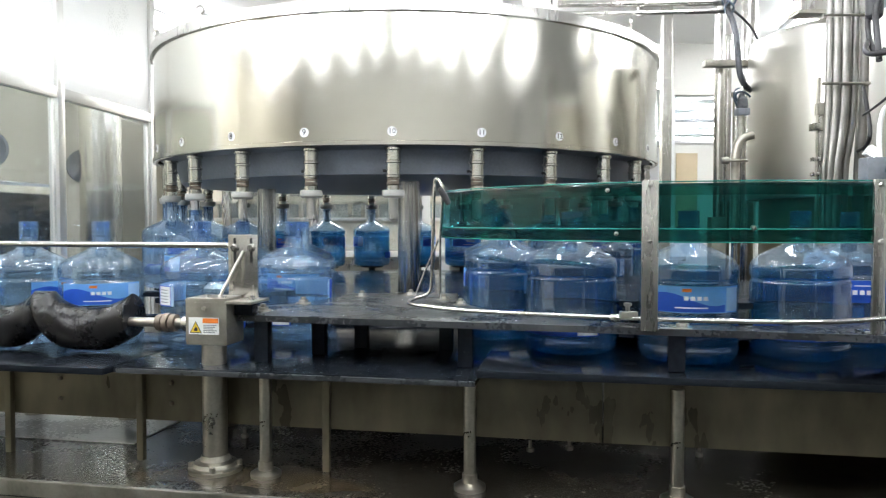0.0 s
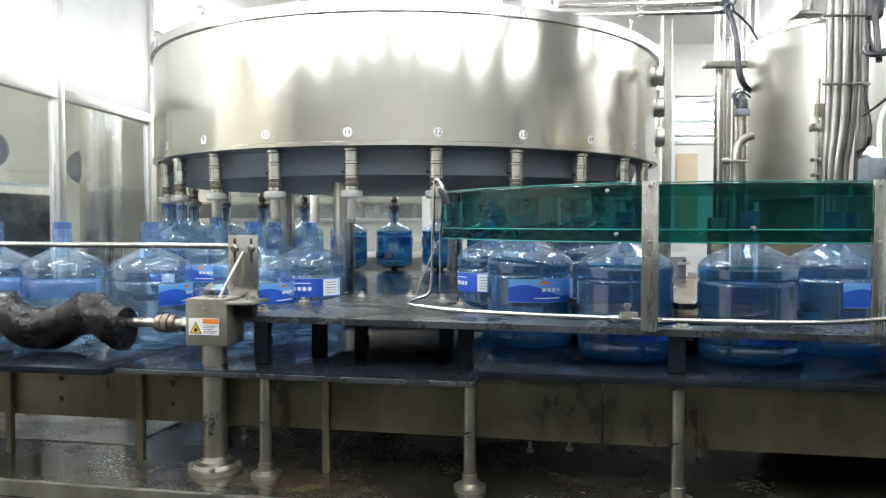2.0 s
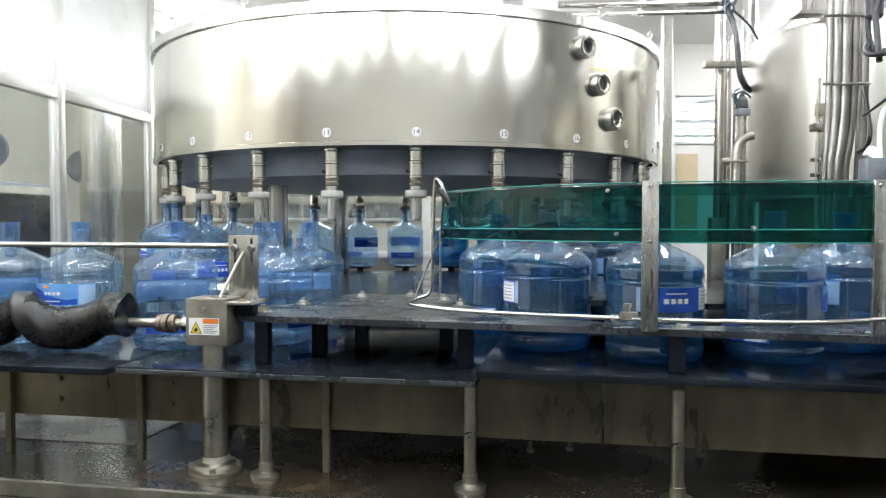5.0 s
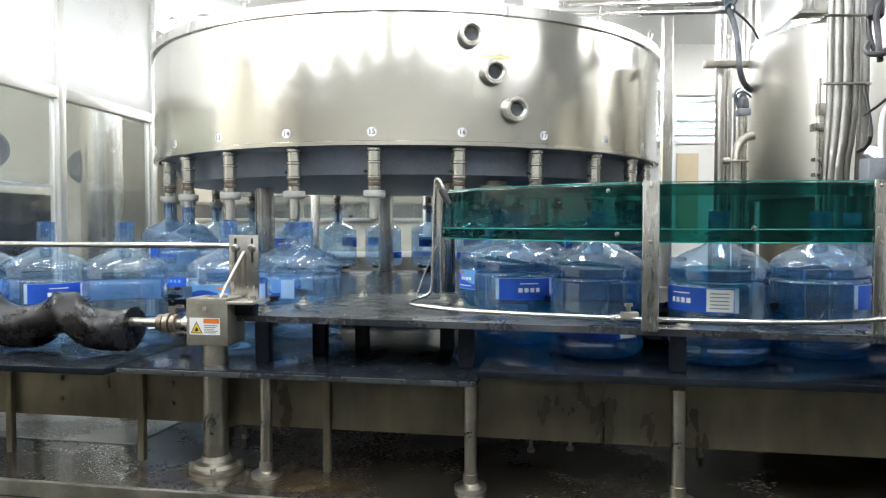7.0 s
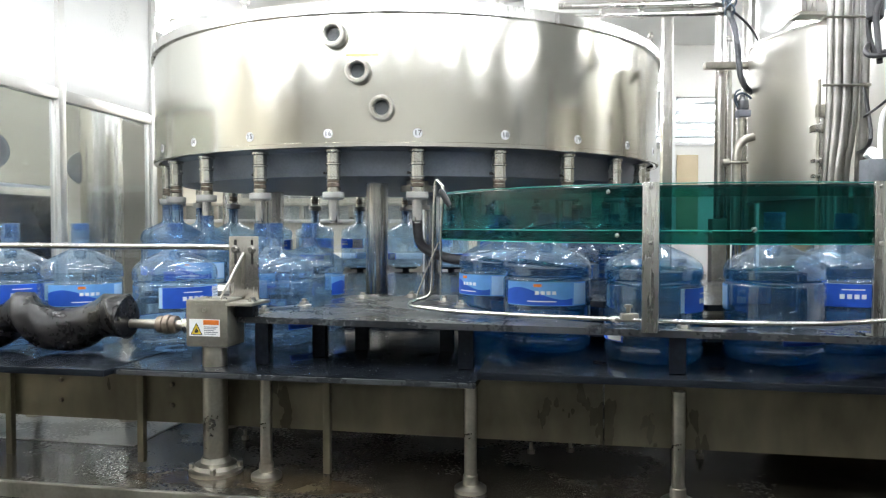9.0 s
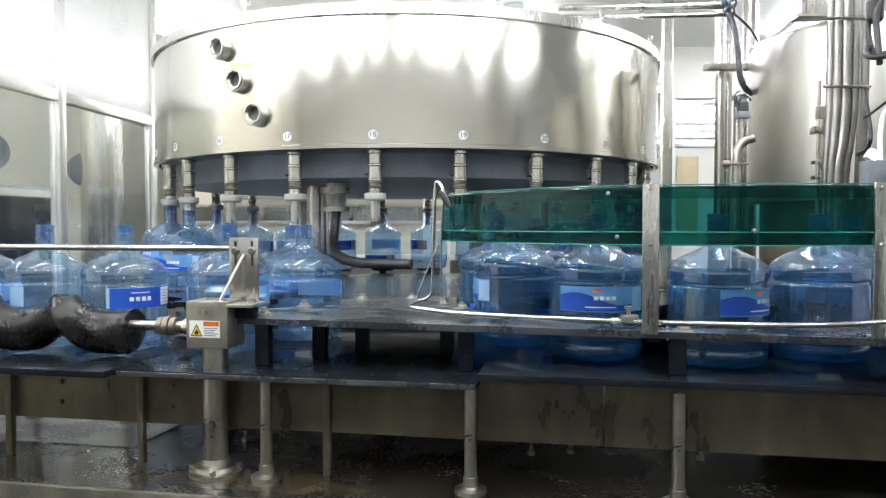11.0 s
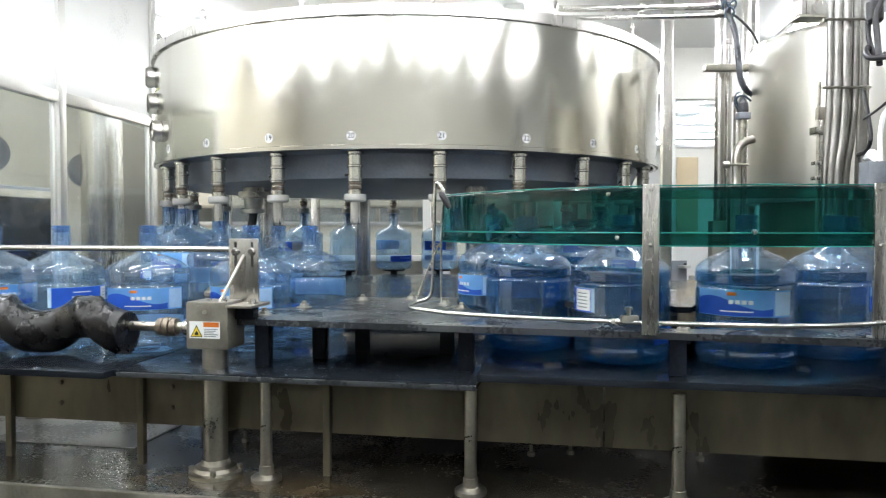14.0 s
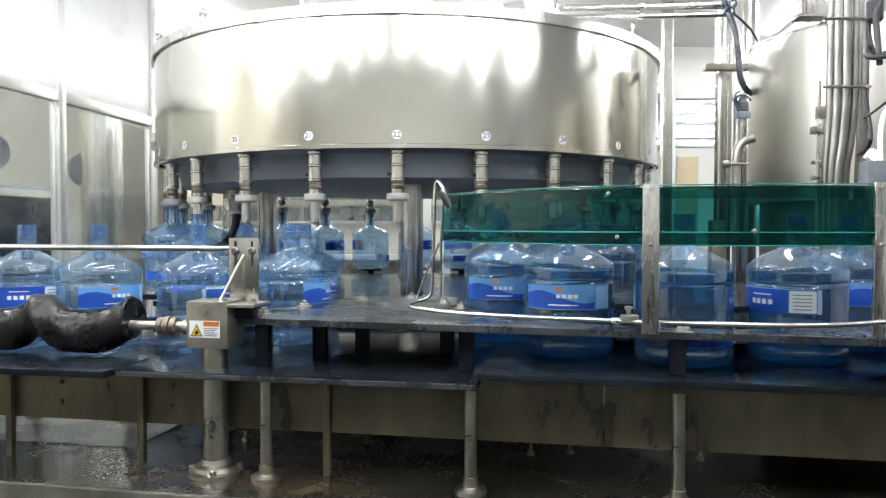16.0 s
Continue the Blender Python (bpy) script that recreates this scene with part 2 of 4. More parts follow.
# ---- the hall ----
struct("floor", box(-9, 9, -1.85, 16, -0.1, 0, 0), HALL, "grey painted concrete hall floor", "floor")
CEIL = 3.0
struct("ceiling", box(-9, 9, -1.85, 16, CEIL, CEIL + 0.1, 0), WHITE, "white panelled hall ceiling", "ceiling")
struct("wall_back", box(-9, 9, 15.8, 15.95, 0, CEIL, 0), WHITE, "white panelled wall behind the machine", "wall")
struct("wall_west", box(-5.0, -4.85, -1.69, 15.8, 0, CEIL, 0), CREAM, "pale wall beyond the glazed screen", "wall")
struct("wall_east", box(6.0, 6.15, -1.69, 15.8, 0, CEIL, 0), WHITE, "white panelled side wall", "wall")
struct("wall_south", box(-9, 9, -1.85, -1.7, 1.7, CEIL, 0), PALE_WALL, "pale upper wall behind the viewer", "wall")
# Unseen dark lower half, added to keep bounce light off the beam.
struct("wall_south_dado", box(-9, 9, -1.85, -1.7, 0, 1.698, 0), BOUNCE_CUT, "unseen dark lower wall, added to cut bounce light", "wall")


def ceiling_lamp(x, y, rz, length=1.25):
    ob = empty("ceiling_light", pose(x, y, CEIL, 0, 0, rz), "white fluorescent ceiling light, switched on; some are added fill", "ceiling light", "ceiling lights")
    part("housing", box(-length / 2, length / 2, -0.07, 0.07, -0.045, -0.002, 0.006), WHITE, ob)
    for s in (-0.05, 0.05):
        bm = lathe([(0.016, -length / 2 + 0.03), (0.016, length / 2 - 0.03)], 10, m=Matrix.Translation((0, s, -0.07)) @ Matrix.Rotation(PI / 2, 4, "Y"))
        part("tube", bm, LAMP, ob)
    return ob


# Several lamps at the rear and right are added to brighten the background.
for x, y, r in ((-2.9, 3.9, 80), (-2.2, 5.6, 80), (-1.75, 6.4, 80), (-3.2, 2.6, 80), (-3.9, 6.5, 80), (-1.75, 2.5, 70), (-0.95, 2.6, 70), (-0.1, 2.5, 70),
                (1.25, 3.3, 75), (2.7, 5.6, 80), (3.0, 4.2, 60), (4.2, 4.4, 60), (3.6, 3.4, 80), (0.6, 6.0, 80), (0.2, 7.3, 0), (-1.2, 7.3, 0), (-0.5, 7.5, 0), (1.1, 7.4, 0), (-1.5, 8.9, 0), (0.6, 9.2, 0), (2.3, 8.4, 0),
                (3.6, 9.8, 0), (3.8, 10.7, 0), (4.0, 11.7, 0), (4.4, 13.6, 0), (-1.5, 11, 0), (0.8, 12, 0)):
    ceiling_lamp(x, y, r)
# Unseen row, added to light the south wall that the drum mirrors.
for x in (-4.2, -3.3, -2.4, -1.6, -0.8, 0.0, 0.8, 1.6, 2.9):
    ceiling_lamp(x, 0.95, 84 if x < 0 else 79, 0.85)
for x in (-2.5, -1.5, -0.85, -0.2, 0.5, 1.1, 2.0):
    ceiling_lamp(x, 0.05, 84 if x < 0 else 79, 0.40)

# ---- tray on its plinth ----
tray = struct("base_tray", box(-5, 5, 0.06, 5.6, TRAY - 0.05, TRAY, 0.004), WET, "wet dark stained steel drip tray under the machine", "drip tray", on_line(0, 0.0))
struct("plinth", box(-5, 5, 0.09, 5.5, 0.0, TRAY - 0.052, 0.0), OLD, "steel plinth carrying the drip tray", "plinth", on_line(0, 0.0))
struct("tray_lip", box(-5, 5, 0.044, 0.059, TRAY - 0.04, TRAY + 0.007, 0.004), OLD, "worn steel lip along the tray", "lip", on_line(0, 0.0))


struct("floor_plate", box(-4.5, -1.14, 0.44, 2.6, TRAY + 0.0005, TRAY + 0.005, 0.002), LIGHT_PLATE, "pale wet floor plate behind the conveyor", "floor plate", on_line(0, 0.0))


def stain(p, q, rx, ry, seed):
    rnd = random.Random(seed)
    ph = [rnd.uniform(0, 6.28) for _ in range(4)]
    pts = []
    for i in range(48):
        a = 2 * PI * i / 48
        k = 1 + 0.16 * math.sin(2 * a + ph[0]) + 0.12 * math.sin(3 * a + ph[1]) + 0.07 * math.sin(7 * a + ph[2]) + 0.04 * math.sin(11 * a + ph[3])
        pts.append((rx * k * math.cos(a), ry * k * math.sin(a)))
    struct("rust_stain", slab(pts, 0.0003, 0.0009, 0), STAIN, "brown rusty puddle round the machine feet", "stain", on_line(p, q, TRAY))


stain(-0.60, 0.19, 0.30, 0.085, 3)


# ---- line: beam, decks, legs ----
def beam():
    ob = empty("conveyor_beam", on_line(0, 0.31), "long stained stainless side beam under the conveyor", "machine beam")
    cuts = (-4.6, -2.1, 0.40, 2.2, 4.6)
    for a, b in zip(cuts, cuts[1:]):
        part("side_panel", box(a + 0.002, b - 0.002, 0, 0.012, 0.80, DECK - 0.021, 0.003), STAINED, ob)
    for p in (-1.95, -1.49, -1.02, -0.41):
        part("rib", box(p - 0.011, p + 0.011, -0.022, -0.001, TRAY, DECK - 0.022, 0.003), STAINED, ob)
    for p in (-1.29, -0.90):
        for z in (0.856, 0.921):
            part("bolt", lathe([(0, -0.009), (0.006, -0.009), (0.008, -0.004), (0.008, -0.0005)], 10, m=Matrix.Translation((p - 0.02, 0, z)) @ Matrix.Rotation(-PI / 2, 4, "X")), RUST, ob)
    return ob


beam()


def deck():
    ob = empty("deck", on_line(0, 0), "black wet plastic deck plates the bottles slide on", "machine deck", kind="structure")
    part("deck_plate", box(-4.6, -1.02, 0.11, 0.80, DECK - 0.02, DECK, 0.003), WET_DECK, ob)
    part("deck_plate", box(-1.016, 0.06, 0.15, 2.6, DECK - 0.019, DECK - 0.001, 0.003), WET_DECK, ob)
    part("deck_plate", box(0.064, 4.6, 0.135, 2.4, DECK - 0.022 + RISE, DECK - 0.002 + RISE, 0.003), WET_DECK, ob)
    part("edge_strip", box(-1.0, 0.06, 0.139, 0.149, DECK - 0.018, DECK - 0.004, 0.002), WORN_PLATE, ob, "worn bare edge strip")


deck()


def leg(p, q, r, foot, z1):
    ob = empty("machine_leg", on_line(p, q, TRAY), "round stainless machine leg with a disc foot on the wet tray", "machine leg", "legs under the deck")
    part("pipe", lathe([(r, 0.03), (r, z1 - TRAY)], 20), DULL, ob)
    part("foot", lathe([(0, 0), (foot, 0), (foot, 0.012), (foot * 0.8, 0.018), (r * 1.25, 0.02), (r * 1.2, 0.045), (r, 0.046)], 28), DULL, ob)


for x, y in ((-0.522, 2.20), (0.075, 2.09), (0.624, 1.988), (1.5, 1.85)):
    dx, dy = x - OX, y - OY
    leg(dx * UX + dy * UY, dx * NX + dy * NY, 0.0175, 0.045, DECK - 0.022)


for p in (-1.75, -1.35, -0.95):
    leg(p, 0.74, 0.016, 0.04, DECK - 0.022)


# ---- guide plate over the deck ----
def rim(p):
    """Rear edge of the guide plate: stays clear of both stars and the filler."""
    best = 9.0
    for (cx, cy), r in ((C1, R1 + 0.145), (C2, R2 + 0.145), ((AX, AY), PITCH_R + 0.16)):
        dx, dy = cx - OX, cy - OY
        cp, cq = dx * UX + dy * UY, dx * NX + dy * NY
        if abs(p - cp) < r:
            best = min(best, cq - math.sqrt(r * r - (p - cp) ** 2))
    return best


def guide_plate():
    ob = empty("guide_plate", on_line(0, 0), "black guide plate with scalloped rear edge, on short posts", "guide plate")
    ps = [-0.735 + 2.425 * i / 90 for i in range(91)]
    front = [(p, 0.262 - 0.062 * (p + 0.66)) for p in ps]
    back = [(p, max(min(rim(p), 1.15), f[1] + 0.035)) for p, f in zip(ps, front)]
    part("plate", slab(front + back[::-1], PLATE - 0.018, PLATE, 0.002), WORN_PLATE, ob)
    for p, q in ((-0.61, 0.30), (-0.484, 0.45), (-0.389, 0.60), (-0.103, 0.62), (0.007, 0.33), (0.585, 0.215), (1.2, 0.19)):
        part("post", box(p - 0.022, p + 0.022, q - 0.018, q + 0.018, DECK + (RISE if p > 0.09 else 0), PLATE - 0.0185, 0.003), DARK, ob)
    for p, q in ((-0.60, 0.61), (-0.472, 0.88), (-0.147, 0.81), (-0.06, 0.655), (-0.643, 0.377), (0.6, 0.21), (-0.30, 0.95)):
        b = part("bolt", lathe([(0, 0.022), (0.008, 0.022), (0.009, 0.020), (0.009, 0.0125)], 12), OLD, ob, m=Matrix.Translation((p, q, PLATE)))
        part("nut", lathe([(0.009, 0.0125), (0.016, 0.0125), (0.017, 0.011), (0.017, 0.0035), (0.009, 0.0032)], 6), DULL, b)
        part("washer", lathe([(0.009, 0.003), (0.025, 0.003), (0.026, 0.0), (0.009, 0.0)], 20), OLD, b)
    return ob


guide_plate()


# ---- stars ----
def star(name, c, r, n, z_list, label):
    ob = empty(name, pose(*c, DECK), label, "star wheel")
    for z in z_list:
        pts = []
        for i in range(n * 16):
            a = 2 * PI * i / (n * 16)
            off = ((a * n / (2 * PI) + 0.5) % 1 - 0.5) * 2 * PI / n
            rad = r - 0.012
            need = BOTTLE_R + 0.003
            disc = need * need - (r * math.sin(off)) ** 2
            if disc > 0:
                rad = min(rad, r * math.cos(off) - math.sqrt(disc))
            pts.append((rad * math.cos(a), rad * math.sin(a)))
        part("star_plate", slab(pts, z, z + 0.018, 0), DARK, ob)
    part("hub", lathe([(0.0, 0.003), (0.055, 0.003), (0.055, z_list[-1] + 0.018), (0.03, z_list[-1] + 0.02), (0.03, 0.36), (0, 0.36)] if n > 6 else [(0.0, 0.003), (0.07, 0.003), (0.07, z_list[-1] + 0.03), (0.05, z_list[-1] + 0.05), (0, z_list[-1] + 0.05)], 24), DULL, ob)
    return ob


T1 = 360 - 90 - BETA                        # where the line meets the infeed star
star_in = star("infeed_star", C1, R1, 6, (0.05, 0.14), "black plastic six-pocket infeed star wheel")
star_out = star("outfeed_star", C2, R2, POCKETS, (0.05, 0.14), "black plastic eleven-pocket outfeed star wheel")


# ---- screw, its drive and the hand rail ----
def line_gap(s):
    """How far behind the infeed star a bottle stands, s takts before it."""
    knots = ((0, 0), (0.35, 0.14), (0.737, 0.285), (1.2, 0.425), (1.737, 0.572), (2.737, 0.850), (40, 0.850 + 37.263 * 0.281))
    for (a, u), (b, v) in zip(knots, knots[1:]):
        if s <= b:
            return u + (v - u) * (s - a) / (b - a)
    return knots[-1][1]


TP = (C1[0] - OX) * UX + (C1[1] - OY) * UY   # along the line: the infeed star
LINE_Q = (C1[0] - OX) * NX + (C1[1] - OY) * NY - R1
SCREW_Q, SCREW_Z, SCREW_R = LINE_Q - 0.188, 1.104, 0.094
SCREW_END = TP - 0.055


def screw():
    ob = empty("timing_screw", on_line(SCREW_END, SCREW_Q, SCREW_Z), "glossy black rubber timing screw with deep bottle pockets", "timing screw")
    bm = bmesh.new()
    gaps = [(i * 0.02, line_gap(i * 0.02)) for i in range(700)]

    def takt(g):
        for (a, u), (b, v) in zip(gaps, gaps[1:]):
            if u <= g <= v:
                return a + (b - a) * (g - u) / max(1e-9, v - u)
        return 12.0
    n, seg, length = 230, 40, 1.9
    rings = []
    for i in range(n + 1):
        x = -length * i / n
        s = takt(TP - (SCREW_END + x))
        ring = []
        for k in range(seg):
            th = 2 * PI * k / seg
            off = (s + th / (2 * PI) + 0.5) % 1 - 0.5
            d = off * 0.285
            depth = 0.188 - math.sqrt(max(0.0, BOTTLE_R ** 2 - d * d)) - 0.006
            r = max(0.030, min(SCREW_R, depth))
            if i in (0, n):
                r *= 0.96
            ring.append(bm.verts.new((x, r * math.cos(th), r * math.sin(th))))
        rings.append(ring)
    for a, b in zip(rings, rings[1:]):
        for k in range(seg):
            bm.faces.new((a[k], a[(k + 1) % seg], b[(k + 1) % seg], b[k]))
    bm.faces.new(rings[0])
    bm.faces.new(rings[-1])
    part("helix", bm, RUBBER, ob)
    part("shaft", lathe([(0.015, 0.0), (0.015, 0.27)], 16, m=Matrix.Rotation(PI / 2, 4, "Y")), DULL, ob)
    for x, r in ((0.098, 0.026), (0.122, 0.030), (0.144, 0.027)):
        part("collar", lathe([(0.014, 0), (r, 0), (r + 0.002, 0.006), (r, 0.018), (0.014, 0.018)], 20, m=Matrix.Translation((x, 0, 0)) @ Matrix.Rotation(PI / 2, 4, "Y")), RUST, ob)
    return ob


screw_ob = screw()


def screw_drive():
    """Gearbox on its column, with the slotted rail bracket."""
    p0 = -0.745
    ob = empty("screw_gearbox", on_line(p0, 0.25, TRAY), "stainless gearbox on a round column with warning sticker", "gearbox")
    part("foot", lathe([(0, 0), (0.08, 0), (0.08, 0.012), (0.066, 0.016), (0.062, 0.028), (0.045, 0.034), (0.040, 0.05)], 32), DULL, ob)
    for a in (20, 110, 200, 290):
        part("bolt", lathe([(0.010, 0), (0.010, 0.014), (0.006, 0.017), (0, 0.017)], 6), DULL, ob, m=pose(0.07 * math.cos(radians(a)), 0.07 * math.sin(radians(a)), 0.013))
    part("column", lathe([(0.0365, 0.05), (0.0365, 0.386)], 28), DULL, ob)
    gearbox = part("gearbox_case", box(-0.066, 0.066, -0.05, 0.065, 0.385, 0.525, 0.006), OLD, ob)
    part("shaft_sleeve", lathe([(0.0, 0), (0.024, 0), (0.026, 0.004), (0.026, 0.085)], 20, m=Matrix.Translation((-0.152, SCREW_Q - 0.25, SCREW_Z - TRAY)) @ Matrix.Rotation(PI / 2, 4, "Y")), STEEL, ob)
    st = part("sticker", box(-0.054, 0.042, -0.0515, -0.0505, 0.4180, 0.4680, 0), LABEL_WHITE, gearbox)
    f = -0.0522
    tri = bmesh.new()
    tri.faces.new([tri.verts.new(v) for v in ((-0.050, f, 0.4220), (-0.012, f, 0.4220), (-0.031, f, 0.4580))])
    part("triangle", tri, INK, gearbox)
    tri = bmesh.new()
    tri.faces.new([tri.verts.new(v) for v in ((-0.0465, f - 0.0006, 0.4242), (-0.0155, f - 0.0006, 0.4242), (-0.031, f - 0.0006, 0.4535))])
    part("triangle", tri, YELLOW, gearbox)
    part("mark", slab([(-0.036, 0.4280), (-0.026, 0.4280), (-0.024, 0.4330), (-0.030, 0.4410), (-0.036, 0.4330)], 0, 0.0004, 0), INK, gearbox, m=Matrix(((1, 0, 0, 0), (0, 0, -1, f - 0.0008), (0, 1, 0, 0), (0, 0, 0, 1))))
    part("banner", box(-0.009, 0.040, f - 0.0002, f, 0.4520, 0.4660, 0), ORANGE, gearbox)
    for i in range(5):
        part("text_bar", box(-0.007, 0.036 - 0.006 * (i % 3), f - 0.0002, f, 0.4440 - i * 0.0052, 0.4468 - i * 0.0052, 0), GREY_INK, gearbox)
    part("bolt", lathe([(0, -0.006), (0.006, -0.006), (0.006, 0)], 6, m=Matrix.Translation((-0.005, -0.0505, 0.4950)) @ Matrix.Rotation(-PI / 2, 4, "X")), DULL, ob)
    return ob


screw_drive()


def rail():
    ob = empty("guide_rail", on_line(0, 0), "round stainless hand-high guide rail on a slotted bracket", "guide rail")
    p0, q0 = -0.722, 0.30
    part("rail_tube", tube([(-4.5, q0 + 0.02, E - 0.062), (p0, q0 + 0.02, E - 0.069)], 0.0095, 12), POLISHED, ob)
    bm = box(p0, p0 + 0.095, q0, q0 + 0.008, 1.19, E - 0.035, 0.002)
    br = part("bracket", bm, STEEL, ob)
    for x in (0.018, 0.072):
        part("slot", box(p0 + x, p0 + x + 0.007, q0 - 0.0012, q0 - 0.0004, 1.30, 1.375, 0), INK, br)
        part("bolt", lathe([(0, -0.012), (0.008, -0.012), (0.009, -0.002), (0.013, -0.001), (0.013, 0)], 12, m=Matrix.Translation((p0 + x + 0.003, q0 - 0.0015, 1.345)) @ Matrix.Rotation(-PI / 2, 4, "X")), STEEL, br)
    part("gusset", tube([(p0 + 0.004, q0 - 0.075, 1.193), (p0 + 0.05, q0 - 0.004, 1.335)], 0.0045, 8), DULL, ob)
    part("base_plate", box(p0 - 0.06, p0 + 0.12, q0 - 0.10, q0 + 0.03, 1.183, 1.192, 0.002), DULL, ob)
    for x, y in ((0.1, -0.05), (0.02, -0.075), (-0.04, -0.05)):
        part("bolt", lathe([(0.016, 0), (0.016, 0.003), (0.009, 0.004), (0.009, 0.012), (0, 0.012)], 8), STEEL, ob, m=Matrix.Translation((p0 + x, q0 + y, 1.1925)))
    part("bracket_leg", box(p0 + 0.02, p0 + 0.10, q0 - 0.05, q0 - 0.01, PLATE, 1.183, 0.003), DARK, ob)


rail()


# ---- teal guard round the outfeed star ----
def guard():
    ob = empty("star_guard", pose(*GUARD_C, 0), "translucent teal acrylic channel guard on stainless flat bars", "safety guard")
    r, z0, z1 = 0.92, E - 0.048, E + 0.104
    for a, b in ((193, 246), (246.6, 280.5)):
        prof = [(r - 0.085, z1 - 0.008), (r - 0.003, z1 - 0.004), (r, z1 - 0.006), (r, z0 + 0.006), (r - 0.003, z0), (r - 0.085, z0)]
        part("panel", lathe(prof, 36, arc=(a, b)), GREEN, ob)
        for u, v in ((z0 + 0.002, z0 + 0.032), (z1 - 0.034, z1 - 0.012)):
            part("stiffener", lathe([(r - 0.005, u), (r - 0.005, v)], 36, arc=(a, b)), GREEN_THIN, ob)
        for z in (z0, z1, z0 + 0.033):
            pts = [((r + 0.001) * math.cos(radians(a + (b - a) * i / 24)), (r + 0.001) * math.sin(radians(a + (b - a) * i / 24)), z) for i in range(25)]
            part("panel_edge", tube(pts, 0.0015, 6), GREEN_EDGE, ob, "bright cut edge")
    for a, w in ((246.8, 0.021), (281.3, 0.018)):
        m = Matrix.Rotation(radians(a + 90), 4, "Z")
        x0 = -w
        part("flat_bar", box(x0, w, -r - 0.012, -r - 0.004, PLATE + 0.001, z1 + 0.004, 0.002), STEEL, ob, m=m)
        part("bar_foot", box(x0, w, -r - 0.012, -r + 0.05, PLATE + 0.0005, PLATE + 0.006, 0.002), STEEL, ob, m=m)
        for z in (z0 + 0.002, z1 - 0.01):
            part("rivet", lathe([(0, -0.006), (0.005, -0.005), (0.006, 0)], 10, m=m @ Matrix.Translation((0, -r - 0.012, z)) @ Matrix.Rotation(-PI / 2, 4, "X")), STEEL, ob)
    m = Matrix.Rotation(radians(281.3 + 90), 4, "Z")
    part("brace", tube([(0, -r + 0.0, z0 - 0.005), (0.07, -r + 0.03, z0 - 0.10)], 0.008, 8), STEEL, ob, m=m)
    for a, z in ((240, E + 0.085), (241.5, E - 0.028), (262, E - 0.012)):
        m = Matrix.Rotation(radians(a + 90), 4, "Z")
        part("bolt", lathe([(0, -0.007), (0.006, -0.006), (0.007, 0)], 12, m=m @ Matrix.Translation((0, -r - 0.001, z)) @ Matrix.Rotation(-PI / 2, 4, "X")), STEEL, ob)


guard()


# ---- the filler: drum, valves, columns ----
Z_RIM, Z_TOP = E + 0.326, E + 0.85


def valve_angle(n, t=0.0):
    return (n - 10) * 15 - 0.19 - OMEGA * t


def at_angle(r, a, z=0.0):
    """Place on the carousel: a degrees towards +x from the front."""
    return Vector((r * math.sin(radians(a)), -r * math.cos(radians(a)), z))


def face(r, a, z):
    """Pose on the drum's skin: x to the right, y up, z outwards."""
    return Matrix.Translation(at_angle(r, a, z)) @ Matrix.Rotation(radians(a), 4, "Z") @ Matrix.Rotation(PI / 2, 4, "X")


